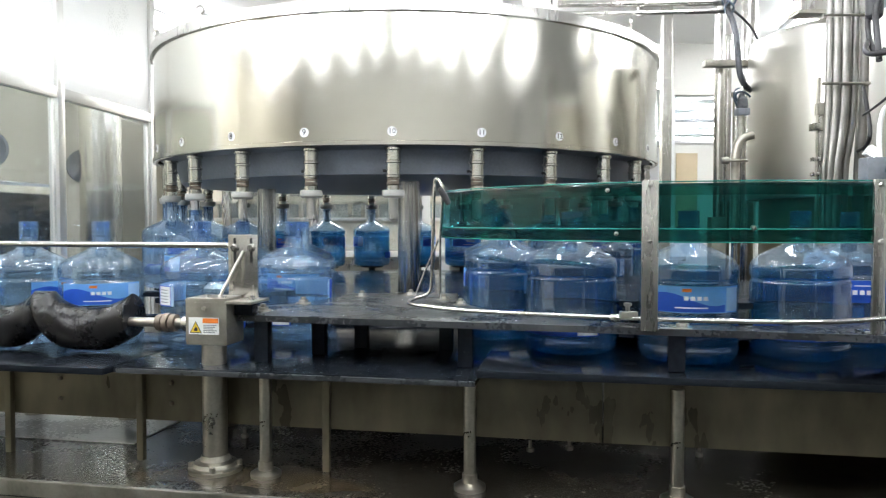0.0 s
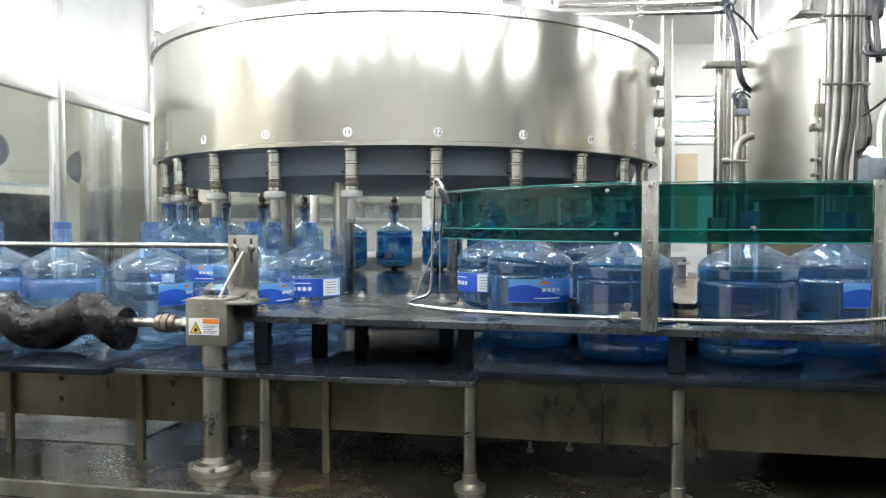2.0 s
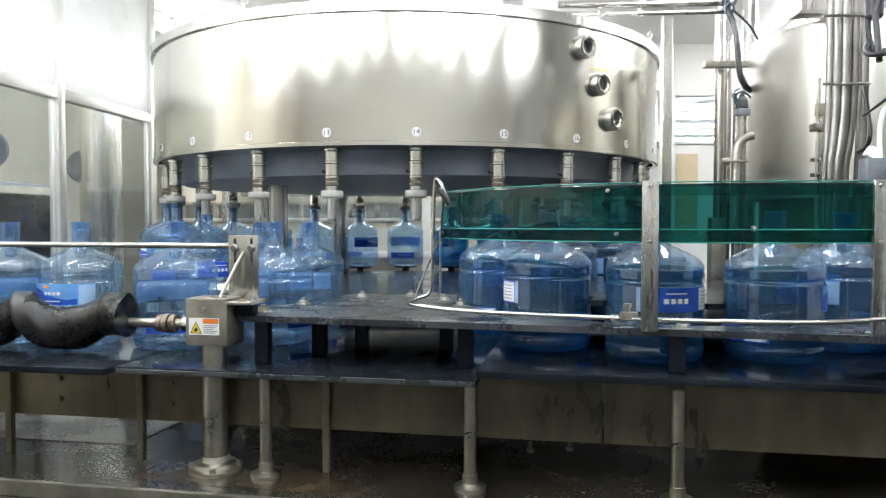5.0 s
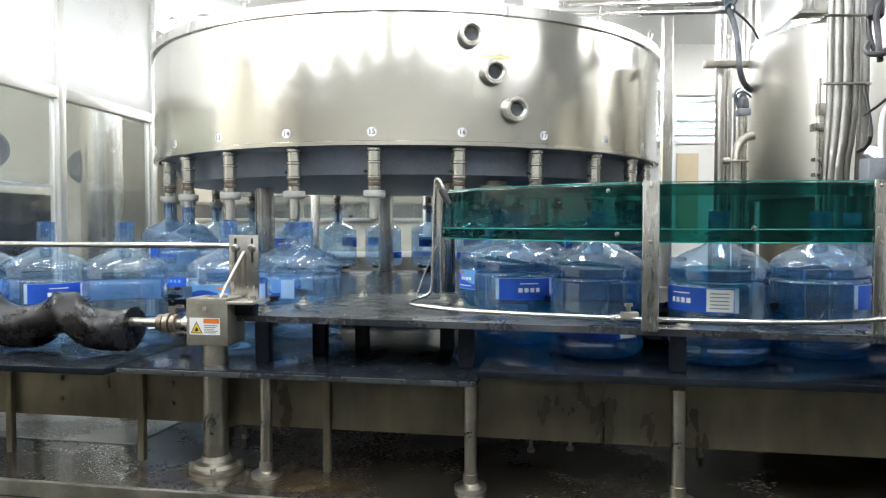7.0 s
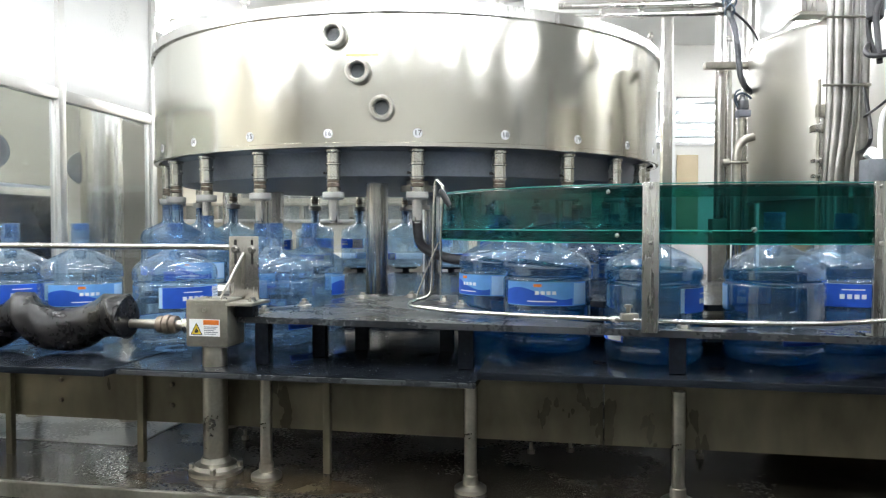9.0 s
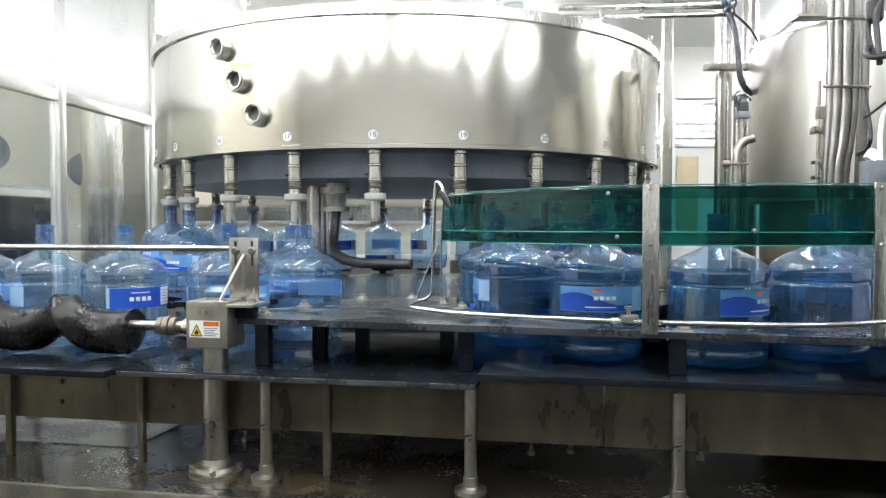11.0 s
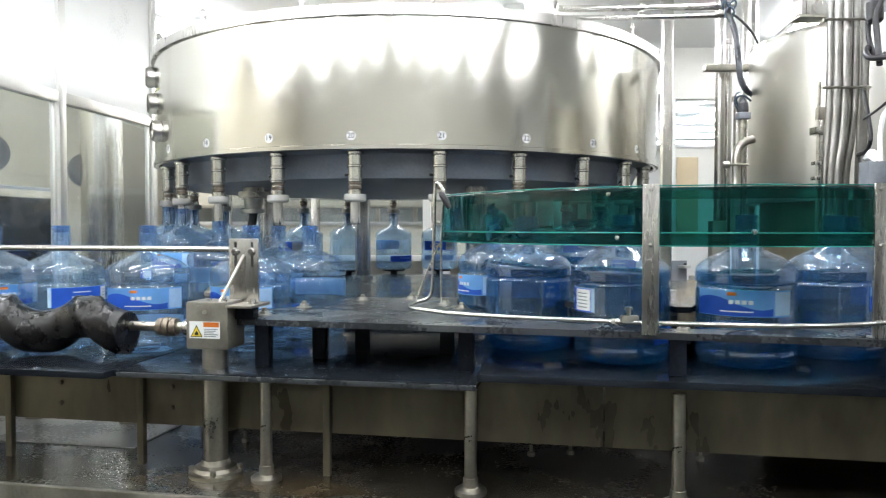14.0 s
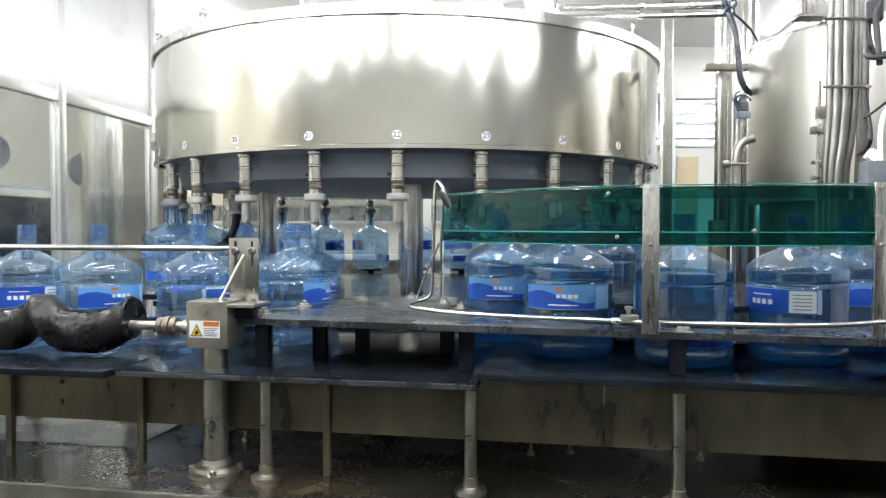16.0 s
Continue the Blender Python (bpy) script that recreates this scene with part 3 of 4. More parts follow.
def filler():
    ob = empty("rotary_filler", pose(AX, AY, 0), "large round stainless rotary bottle filler with numbered filling valves", "filling machine")
    part("drum", lathe([(DRUM, Z_RIM), (DRUM, Z_TOP)], 160), DRUM_STEEL, ob)
    part("lower_ring", lathe([(DRUM + 0.003, Z_RIM - 0.012), (DRUM + 0.006, Z_RIM - 0.010), (DRUM + 0.006, Z_RIM + 0.006), (DRUM + 0.003, Z_RIM + 0.008), (DRUM - 0.02, Z_RIM + 0.008), (DRUM - 0.02, Z_RIM - 0.012)], 160, closed=True), DRUM_STEEL, ob)
    part("top_ring", lathe([(DRUM - 0.02, Z_TOP), (DRUM + 0.014, Z_TOP), (DRUM + 0.014, Z_TOP + 0.045), (DRUM - 0.02, Z_TOP + 0.05)], 160, closed=True), STEEL, ob)
    part("lid", lathe([(DRUM - 0.02, Z_TOP + 0.04), (0.3, Z_TOP + 0.10), (0, Z_TOP + 0.10)], 96), STEEL, ob)
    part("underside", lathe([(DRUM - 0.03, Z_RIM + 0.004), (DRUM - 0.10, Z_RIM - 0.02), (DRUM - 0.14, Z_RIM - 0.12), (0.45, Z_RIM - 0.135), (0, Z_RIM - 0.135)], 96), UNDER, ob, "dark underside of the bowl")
    part("turntable", lathe([(0.0, 1.07), (PITCH_R - 0.16, 1.07), (PITCH_R - 0.16, 1.02), (0, 1.02)], 96), DARK, ob)
    for i in range(4):
        a = 2.6 - 0.0 + 90 * i
        part("column", lathe([(0.07, 1.07), (0.07, 1.085), (0.054, 1.09), (0.054, Z_RIM - 0.122)], 28), POLISHED, ob, m=Matrix.Translation(at_angle(0.83, a)))
    for i in range(16):
        a = i * 22.5 + 6
        bm = lathe([(0.008, 0), (0.008, 0.03)], 8)
        ring = [(0.018 * math.cos(2 * PI * k / 14), 0, 0.046 + 0.018 * math.sin(2 * PI * k / 14)) for k in range(15)]
        tube(ring, 0.005, 6, bm)
        part("eyebolt", bm, STEEL, ob, m=Matrix.Translation(at_angle(DRUM - 0.01, a, Z_TOP + 0.046)) @ Matrix.Rotation(radians(a + 40), 4, "Z"))
    # sight ports
    for a, z in ((12.6, E + 0.762), (16.6, E + 0.615), (20.5, E + 0.468)):
        m = face(DRUM, a + OMEGA * 7, z)
        port = part("sight_port", lathe([(0.030, 0.001), (0.030, 0.030), (0.036, 0.036), (0.048, 0.036), (0.052, 0.030), (0.052, 0.001)], 32), TANK, ob, m=m)
        part("lens", lathe([(0.0, 0.012), (0.030, 0.012)], 24), GLASS_DARK, port)
        part("nut_ring", lathe([(0.038, 0.034), (0.038, 0.042), (0.046, 0.042), (0.046, 0.034)], 8), DULL, port)
    part("paint_mark", box(-0.065, 0.065, -0.0045, 0.0045, 0.0006, 0.0012, 0), FADED_YELLOW, ob, "faint yellow stripe", m=face(DRUM, 17.2 + OMEGA * 7, E + 0.682))
    # drain under the bowl
    a = -57 + OMEGA * 14.5
    d = part("drain_valve", lathe([(0.05, 0.0), (0.05, -0.02), (0.075, -0.022), (0.075, -0.05), (0.05, -0.052), (0.042, -0.11), (0.06, -0.112), (0.06, -0.13), (0.03, -0.131)], 24), DULL, ob, m=Matrix.Translation(at_angle(0.98, a, Z_RIM - 0.126)))
    part("hose", tube([(0, 0, -0.12), (0.01, 0, -0.20), (0.05, 0.02, -0.29), (0.12, 0.10, -0.33), (0.16, 0.24, -0.36), (0.1, 0.5, -0.36)], 0.022, 12, rounds=2), HOSE, d, "black drain hose")
    # valves, built once and shared
    disc = lathe([(0.0, 0.0024), (0.0185, 0.0024), (0.0195, 0.0012), (0.0195, 0.0005)], 24)
    body = lathe([(0.037, 0), (0.037, -0.010), (0.030, -0.014), (0.0295, -0.052), (0.034, -0.055), (0.034, -0.062), (0.0295, -0.065), (0.0295, -0.112), (0.032, -0.115), (0.032, -0.122),
                  (0.023, -0.125), (0.023, -0.134), (0.026, -0.136), (0.026, -0.150), (0.023, -0.152), (0.029, -0.156), (0.029, -0.174), (0.0, -0.174)], 22)
    flange = lathe([(0.0, -0.1745), (0.044, -0.1745), (0.046, -0.178), (0.046, -0.198), (0.040, -0.206), (0.0, -0.206)], 24)
    spout = lathe([(0.020, -0.2065), (0.020, -0.292), (0.013, -0.298), (0.013, -0.303), (0.0, -0.303)], 18)
    first = None
    for n in range(1, 25):
        a = valve_angle(n)
        m = Matrix.Translation(at_angle(PITCH_R, a, Z_RIM - 0.016)) @ Matrix.Rotation(radians(a), 4, "Z")
        if first is None:
            v = part("valve", body, VALVE, ob, m=m)
            fl = part("flange", flange, PAD, v)
            sp = part("spout", spout, STEEL, v)
            sb = part("seal_band", lathe([(0.0235, -0.126), (0.0268, -0.127), (0.0268, -0.134), (0.0245, -0.137), (0.0268, -0.140), (0.0268, -0.151), (0.0235, -0.152)], 20), RUST, v, "brown seal band")
            pin = part("side_pin", lathe([(0, 0), (0.006, 0), (0.006, 0.014), (0, 0.014)], 10, m=Matrix.Translation((-0.0285, 0, -0.095)) @ Matrix.Rotation(-PI / 2, 4, "Y")), INK, v)
            pl = part("number_disc", disc, LABEL_WHITE, ob, "white number disc", m=face(DRUM, a, E + 0.369))
            first = (v, (fl, sp, pin, sb), pl)
        else:
            v = new("valve", first[0].data)
            v.parent, v.matrix_basis = ob, m
            for o in first[1]:
                c = new(o.name.split(".")[0], o.data)
                c.parent = v
            pl = new("number_disc", first[2].data)
            pl.parent, pl.matrix_basis = ob, face(DRUM, a, E + 0.369)
            pl["label"] = "white number disc"
        lettering("number", str(n), 0.037 if n < 10 else 0.031, INK, pl, Matrix.Translation((0, 0, 0.0032)))
    return ob


filler_ob = filler()


def lift(a):
    """Height of a lifting plate; a runs from the infeed transfer backwards."""
    def soft(x):
        x = max(0.0, min(1.0, x))
        return x * x * (3 - 2 * x)
    return (LIFT * soft((a - 4) / 34) + (RISE - LIFT) * soft((a - 262) / 36)) * (1 - soft((a - 312) / 30))


A_IN = -23.1
lifters = []


def lifter_plates():
    plate = lathe([(0, -0.001), (0.085, -0.001), (0.088, -0.004), (0.088, -0.012), (0.08, -0.016), (0.026, -0.017), (0.026, -0.10), (0, -0.10)], 24)
    me = None
    for n in range(1, 25):
        if me is None:
            o = part("lift_plate", plate, DARK, filler_ob)
            me = o.data
        else:
            o = new("lift_plate", me)
            o.parent = filler_ob
        lifters.append((o, n))


lifter_plates()


# ---- bottles ----
BOTTLE_PROFILE = [(0.0, 0.012), (0.07, 0.010), (0.10, 0.0), (0.119, 0.002), (0.131, 0.010), (0.137, 0.024), (0.1385, 0.040), (0.1355, 0.046), (0.1355, 0.052), (0.139, 0.058),
                  (0.139, 0.105), (0.1375, 0.112), (0.1375, 0.218), (0.1335, 0.223), (0.133, 0.230), (0.1385, 0.236), (0.139, 0.258), (0.1375, 0.268), (0.133, 0.2775), (0.125, 0.2865),
                  (0.108, 0.2985), (0.088, 0.309), (0.068, 0.318), (0.050, 0.3265), (0.038, 0.334), (0.0325, 0.341), (0.0315, 0.346)]
NECK_PROFILE = [(0.0315, 0.3465), (0.030, 0.352), (0.029, 0.372), (0.0325, 0.374), (0.0325, 0.379), (0.029, 0.381), (0.029, 0.392), (0.0315, 0.394), (0.0315, 0.398), (0.029, 0.400),
                (0.029, 0.413), (0.0305, 0.415), (0.0305, 0.424), (0.028, 0.4255), (0.024, 0.4255), (0.024, 0.40)]


def patch(a0, a1, z0, z1, r, top=None, seg=20):
    """Curved print on a bottle; angles from the front, towards +x."""
    bm = bmesh.new()
    prev = None
    for i in range(seg + 1):
        f = i / seg
        a = a0 + (a1 - a0) * f
        zt = z1 if top is None else top(f)
        cur = [bm.verts.new(at_angle(r, a, z)) for z in (z0, zt)]
        if prev:
            bm.faces.new((prev[0], cur[0], cur[1], prev[1]))
        prev = cur
    return bm


def bottle(kind, filled):
    ob = empty("water_bottle", pose(0, 0, DECK), "", "water bottle", "bottles on the line")
    tagged(ob, ("filled" if filled else "empty") + " clear blue polycarbonate water bottle with " + ("pale blue and white" if kind == 0 else "deep blue") + " label")
    part("body", lathe(BOTTLE_PROFILE, 40), BOTTLE, ob)
    part("neck", lathe(NECK_PROFILE, 24), NECK, ob)
    r = 0.1387
    if kind == 0:
        lb = part("label", patch(-58, 58, 0.1460, 0.2180, r), LABEL_SKY, ob, "pale blue label with dark blue wave")
        part("wave", patch(-58, 34, 0.1480, 0.1980, r + 0.0006, lambda f: 0.1830 + 0.018 * math.sin(f * 5.0 + 0.4)), LABEL_BLUE, lb)
        part("white_panel", patch(36, 57, 0.1500, 0.2140, r + 0.0007), LABEL_PALE, lb)
        for i in range(4):
            part("letter_bar", patch(-14 + i * 7, -9 + i * 7, 0.1800, 0.1910, r + 0.0011, seg=2), LABEL_WHITE, lb)
        part("fine_print", patch(-24, 12, 0.1580, 0.1615, r + 0.0011, seg=8), LABEL_WHITE, lb)
        part("seal", patch(-16, -6, 0.2030, 0.2120, r + 0.0011, seg=4), ORANGE, lb)
    else:
        lb = part("label", patch(-52, 52, 0.1460, 0.2140, r), LABEL_BLUE, ob, "deep blue label with white block")
        part("white_panel", patch(22, 51, 0.1500, 0.2110, r + 0.0007), LABEL_WHITE, lb)
        for i in range(4):
            part("letter_bar", patch(-26 + i * 8, -20.5 + i * 8, 0.1700, 0.1840, r + 0.0011, seg=2), LABEL_WHITE, lb)
        part("fine_print", patch(-24, 2, 0.1960, 0.1995, r + 0.0011, seg=8), LABEL_WHITE, lb)
        for i in range(5):
            part("print_line", patch(26, 46, 0.1580 + i * 0.010, 0.1610 + i * 0.010, r + 0.0012, seg=4), GREY_INK, lb)
    part("label_backing", patch(-57, 57, 0.1470, 0.2150, r - 0.0009), LABEL_BACK, ob)
    part("label_backing", patch(131, 234, 0.061, 0.103, 0.1382), LABEL_BACK, ob)
    lo = part("lower_label", patch(130, 235, 0.060, 0.104, 0.1396), LABEL_BLUE, ob, "low blue label on the other side")
    part("white_panel", patch(208, 233, 0.063, 0.101, 0.1401), LABEL_WHITE, lo)
    for i in range(5):
        part("letter_bar", patch(160 + i * 8, 165 + i * 8, 0.080, 0.093, 0.1403, seg=2), LABEL_SKY, lo)
    if filled:
        wr = [(max(0, x - 0.004), z + 0.003) for x, z in BOTTLE_PROFILE if z < 0.24]
        part("water", lathe(wr + [(wr[-1][0], 0.262), (0, 0.262)], 32), WATER, ob, "still clear water")
    return ob


WATER = clear("water", (0.18, 0.52, 0.71), 0.03, 1.33, 0.12, (0.06, 0.38, 0.60))
models = [bottle(0, False), bottle(1, False), bottle(0, True), bottle(1, True)]

S_IN = 2.79                                  # takts on the infeed star
S_CAR = S_IN + (360 - 54.1) / 15             # takts until the outfeed star
CATCH = 6.3                                  # the star's pockets lead the transfer by this
ANG_OUT = math.degrees(math.atan2(AY - C2[1], AX - C2[0]))


def bottle_place(s):
    """Plan place, height and turn of a bottle s takts after it meets the infeed star."""
    if s <= 0:
        x, y = mp(TP - line_gap(-s), LINE_Q)
        return x, y, DECK, -BETA
    if s <= S_IN:
        a = T1 + 60 * s
        return C1[0] + R1 * math.cos(radians(a)), C1[1] + R1 * math.sin(radians(a)), DECK, -BETA + 60 * s
    if s <= S_CAR:
        d = 15 * (s - S_IN)
        v = at_angle(PITCH_R, A_IN - d)
        return AX + v.x, AY + v.y, DECK + lift(d), -BETA + 60 * S_IN - d
    g = s - S_CAR
    turn = -BETA + 60 * S_IN - 15 * (S_CAR - S_IN)
    a = ANG_OUT + STEP_OUT * g + CATCH * min(1, g)
    leave = 335
    if a <= leave:
        return C2[0] + R2 * math.cos(radians(a)), C2[1] + R2 * math.sin(radians(a)), DECK + RISE, turn + STEP_OUT * g
    far = (a - leave) / STEP_OUT * 0.35
    x, y = C2[0] + R2 * math.cos(radians(leave)), C2[1] + R2 * math.sin(radians(leave))
    return x + far * math.cos(radians(leave - 270)), y + far * math.sin(radians(leave - 270)), DECK + RISE, turn + leave - ANG_OUT


S0 = 0.263
# which label a bottle wears, and how far it is turned from the viewer at a time
TURNED = {-14: (1, 16, 0), -13: (0, 16, 30), -12: (1, 14.5, 40), -11: (0, 14.5, 0), -10: (0, 12.5, -81), -9: (1, 9, 25), -8: (0, 9, 12), -7: (1, 9, 35),
          -6: (0, 7, 180), -5: (0, 7, 0), -4: (0, 3.5, 180), -3: (0, 3.5, 180), -2: (0, 0, 60), -1: (0, 0, 0), 0: (1, 1.5, -24)}
TURNED_OUT = {13: (0, 16, 0), 14: (0, 16, 0), 15: (0, 14.5, 180), 16: (1, 16, -30), 17: (0, 12.5, -50), 18: (0, 12.5, 58), 19: (0, 9, 0), 20: (1, 7, 30),
              21: (0, 7, 180), 22: (1, 7, -35), 23: (1, 3.5, -8), 24: (0, 3.5, 75), 25: (0, 1.5, -165), 26: (0, 0, 160), 27: (0, 0, 10), 28: (0, 0, 170), 29: (1, 0, 30)}
TURNED.update(TURNED_OUT)
moving = []
for k in range(-16, 31):
    filled = k > 9
    kind, when, off = TURNED.get(k, (k % 2, 8.0, (k * 137) % 360))
    src = models[kind + 2 * filled]
    x, y, z, turn = bottle_place(S0 + k + when / TAKT)
    extra = math.degrees(math.atan2(-x, y)) + off - turn
    x, y, z, turn = bottle_place(S0 + k)
    moving.append((copy_thing(src, pose(x, y, z, 0, 0, turn + extra)), k, extra))
for o in models:
    for c in list(o.children_recursive) + [o]:
        bpy.data.objects.remove(c)


# ---- glazed screen on the infeed side ----
def screen_side():
    s0, s1 = Vector((-2.172, 3.15, 0)), Vector((-1.955, 5.05, 0))
    d = s1 - s0
    yaw = math.degrees(math.atan2(d.y, d.x))
    length = d.length
    ob = empty("glazed_screen", pose(s0.x, s0.y, 0, 0, 0, yaw), "white-framed glazed screen beside the filler, with white upper panels", "screen", kind="structure")
    cuts = (0.0, 0.915, length)
    for c in cuts:
        part("upright", box(c - 0.03, c + 0.03, -0.03, 0.03, TRAY, CEIL, 0.004), FRAME, ob)
    for a, b in zip(cuts, cuts[1:]):
        part("rail", box(a + 0.031, b - 0.031, -0.025, 0.025, E + 0.665, E + 0.725, 0.004), FRAME, ob)
        part("rail", box(a + 0.031, b - 0.031, -0.025, 0.025, TRAY, TRAY + 0.12, 0.004), FRAME, ob)
        part("pane", box(a + 0.05, b - 0.05, -0.003, 0.003, TRAY + 0.121, E + 0.664, 0), PANE, ob).visible_shadow = False
        part("upper_panel", box(a + 0.031, b - 0.031, -0.01, 0.01, E + 0.726, CEIL, 0), WHITE, ob)
        part("frame_bar", box(a + 0.031, a + 0.05, -0.012, 0.012, TRAY + 0.121, E + 0.664, 0.002), FRAME, ob)
        part("frame_bar", box(b - 0.05, b - 0.031, -0.012, 0.012, TRAY + 0.121, E + 0.664, 0.002), FRAME, ob)
    return ob


screen_side()


def rinser():
    """What stands behind the side screen."""
    ob = empty("rinser_cabinet", pose(-3.05, 4.6, 0, 0, 0, -10), "grey machine cabinet with a dark rounded door, behind glass", "machine cabinet")
    part("body", box(-0.5, 0.5, -0.4, 0.4, 0, E + 0.25, 0.03), UNDER, ob)
    part("door", box(-0.36, 0.36, -0.42, -0.401, E - 0.30, E + 0.18, 0.008), DARK, ob)
    part("door_frame", box(0.501, 0.512, -0.36, 0.36, E - 0.40, E + 0.225, 0.004), DULL, ob, "worn steel door frame")
    part("door", box(0.5125, 0.53, -0.30, 0.30, E - 0.30, E + 0.18, 0.008), DARK, ob)
    part("hinge", box(0.5125, 0.54, 0.315, 0.335, E + 0.05, E + 0.10, 0.003), DARK, ob)
    part("hinge", box(0.5125, 0.54, 0.315, 0.335, E - 0.20, E - 0.15, 0.003), DARK, ob)
    for x, y, z, r in ((-3.2, 5.3, E + 0.52, 0.14), (-2.72, 5.75, E + 0.43, 0.13)):
        o = empty("round_port", pose(x, y, z), "dark round port on a grey pipe behind glass", "port")
        part("ring", lathe([(r, -0.03), (r, 0.03), (r * 0.85, 0.03), (r * 0.85, 0.0), (0, 0)], 28, m=Matrix.Rotation(PI / 2, 4, "X") @ Matrix.Rotation(0.6, 4, "Y")), UNDER, o)
        part("stem", lathe([(0.03, -z), (0.03, -r)], 12), DULL, o)
    o = empty("vertical_tank", pose(-2.60, 5.75, 0), "slim upright stainless tank behind glass", "tank")
    part("shell", lathe([(0.0, 0.1), (0.15, 0.12), (0.15, E + 1.0), (0.10, E + 1.06), (0, E + 1.08)], 36), STEEL, o)


rinser()
struct("partition_west", box(-3.9, -3.84, 2.2, 9, 0, CEIL, 0), CREAM, "pale partition behind the rinser", "wall")


# ---- screen behind the filler ----
def screen_back():
    ob = empty("rear_screen", pose(0, 6.7, 0, 0, 0, -3), "steel-framed rear screen with a low grey panel and clear panes", "screen", kind="structure")
    posts = (-1.95, -1.15, -0.15, 0.02, 1.0, 1.72)
    for c in posts:
        part("upright", box(c - 0.035, c + 0.035, -0.03, 0.03, TRAY, CEIL if c in (-1.95, 1.72) else E + 0.42, 0.004), WHITE if c in (-0.15, 0.02) else STEEL, ob)
    part("low_panel", box(-1.9, 1.68, 0.031, 0.045, TRAY, E - 0.30, 0), DULL, ob)
    part("rail", box(-1.9, 1.68, -0.05, -0.031, E - 0.30, E - 0.25, 0.004), WHITE, ob)
    part("rail", box(-1.9, 1.68, -0.05, -0.031, E + 0.30, E + 0.36, 0.004), WHITE, ob)
    for a, b in zip(posts, posts[1:]):
        if b - a > 0.3:
            part("pane", box(a + 0.036, b - 0.036, -0.003, 0.003, E - 0.249, E + 0.299, 0), PANE, ob).visible_shadow = False
    return ob


screen_back()


def rack(x, y, w, h, material, label):
    ob = empty("storage_cabinet", pose(x, y, 0), label, "cabinet")
    part("carcass", box(-w / 2, w / 2, -0.25, 0.25, 0, h, 0.01), material, ob)
    part("door", box(-w / 2 + 0.02, -0.005, -0.268, -0.251, 0.1, h - 0.05, 0.004), material, ob)
    part("door", box(0.005, w / 2 - 0.02, -0.268, -0.251, 0.1, h - 0.05, 0.004), material, ob)


rack(-1.3, 9.4, 1.2, E + 0.14, WHITE, "white two-door cabinet far behind the filler")
rack(-0.1, 9.7, 0.9, E + 0.02, CREAM, "cream two-door cabinet far behind the filler")
rack(1.0, 9.5, 1.0, E + 0.10, CREAM, "cream two-door cabinet far behind the filler")


def far_wall():
    """Cream wall with a band of small framed openings, beyond the rear screen."""
    ob = empty("wall_far", pose(0, 8.0, 0), "cream wall with a band of small framed windows behind the filler", "wall", kind="structure")
    x0, x1, lo, hi = -2.75, 1.75, E + 0.05, E + 0.205
    part("lower_wall", box(x0, x1, -0.05, 0.05, 0, lo, 0), CREAM, ob)
    part("upper_wall", box(x0, x1, -0.05, 0.05, hi, CEIL, 0), CREAM, ob)
    part("head_strip", box(x0, x1, -0.075, -0.051, hi - 0.008, hi + 0.022, 0.003), DULL, ob)
    part("sill", box(x0, x1, -0.085, -0.051, lo - 0.03, lo + 0.006, 0.003), FRAME, ob)
    cuts = (x0, -2.4, -1.92, -1.50, -0.98, -0.84, -0.70, -0.30, 0.12, 0.60, 1.10, x1)
    for c in cuts[1:-1]:
        part("mullion", box(c - 0.022, c + 0.022, -0.05, 0.05, lo + 0.001, hi - 0.001, 0.003), DULL, ob)
    for a, b in zip(cuts, cuts[1:]):
        part("pane", box(a + 0.023, b - 0.023, -0.004, 0.004, lo + 0.002, hi - 0.002, 0), PANE, ob).visible_shadow = False
    o = empty("cable_duct", pose(-0.2, 7.86, E + 0.30), "grey cable duct along the cream wall", "cable duct")
    part("duct", box(-1.9, 1.8, -0.03, 0.055, -0.022, 0.022, 0.004), PAD, o)
    for x in (-1.4, -0.5, 0.4, 1.3):
        part("joint", box(x - 0.012, x + 0.012, -0.034, 0.0, -0.026, 0.026, 0.002), FRAME, o)


far_wall()


# ---- outfeed side: post, window wall, tank, pipes ----
post = struct("post_east", box(-0.033, 0.033, -0.033, 0.033, TRAY, CEIL, 0.005), STEEL, "square stainless frame post", "post", pose(1.475, 5.02, 0))


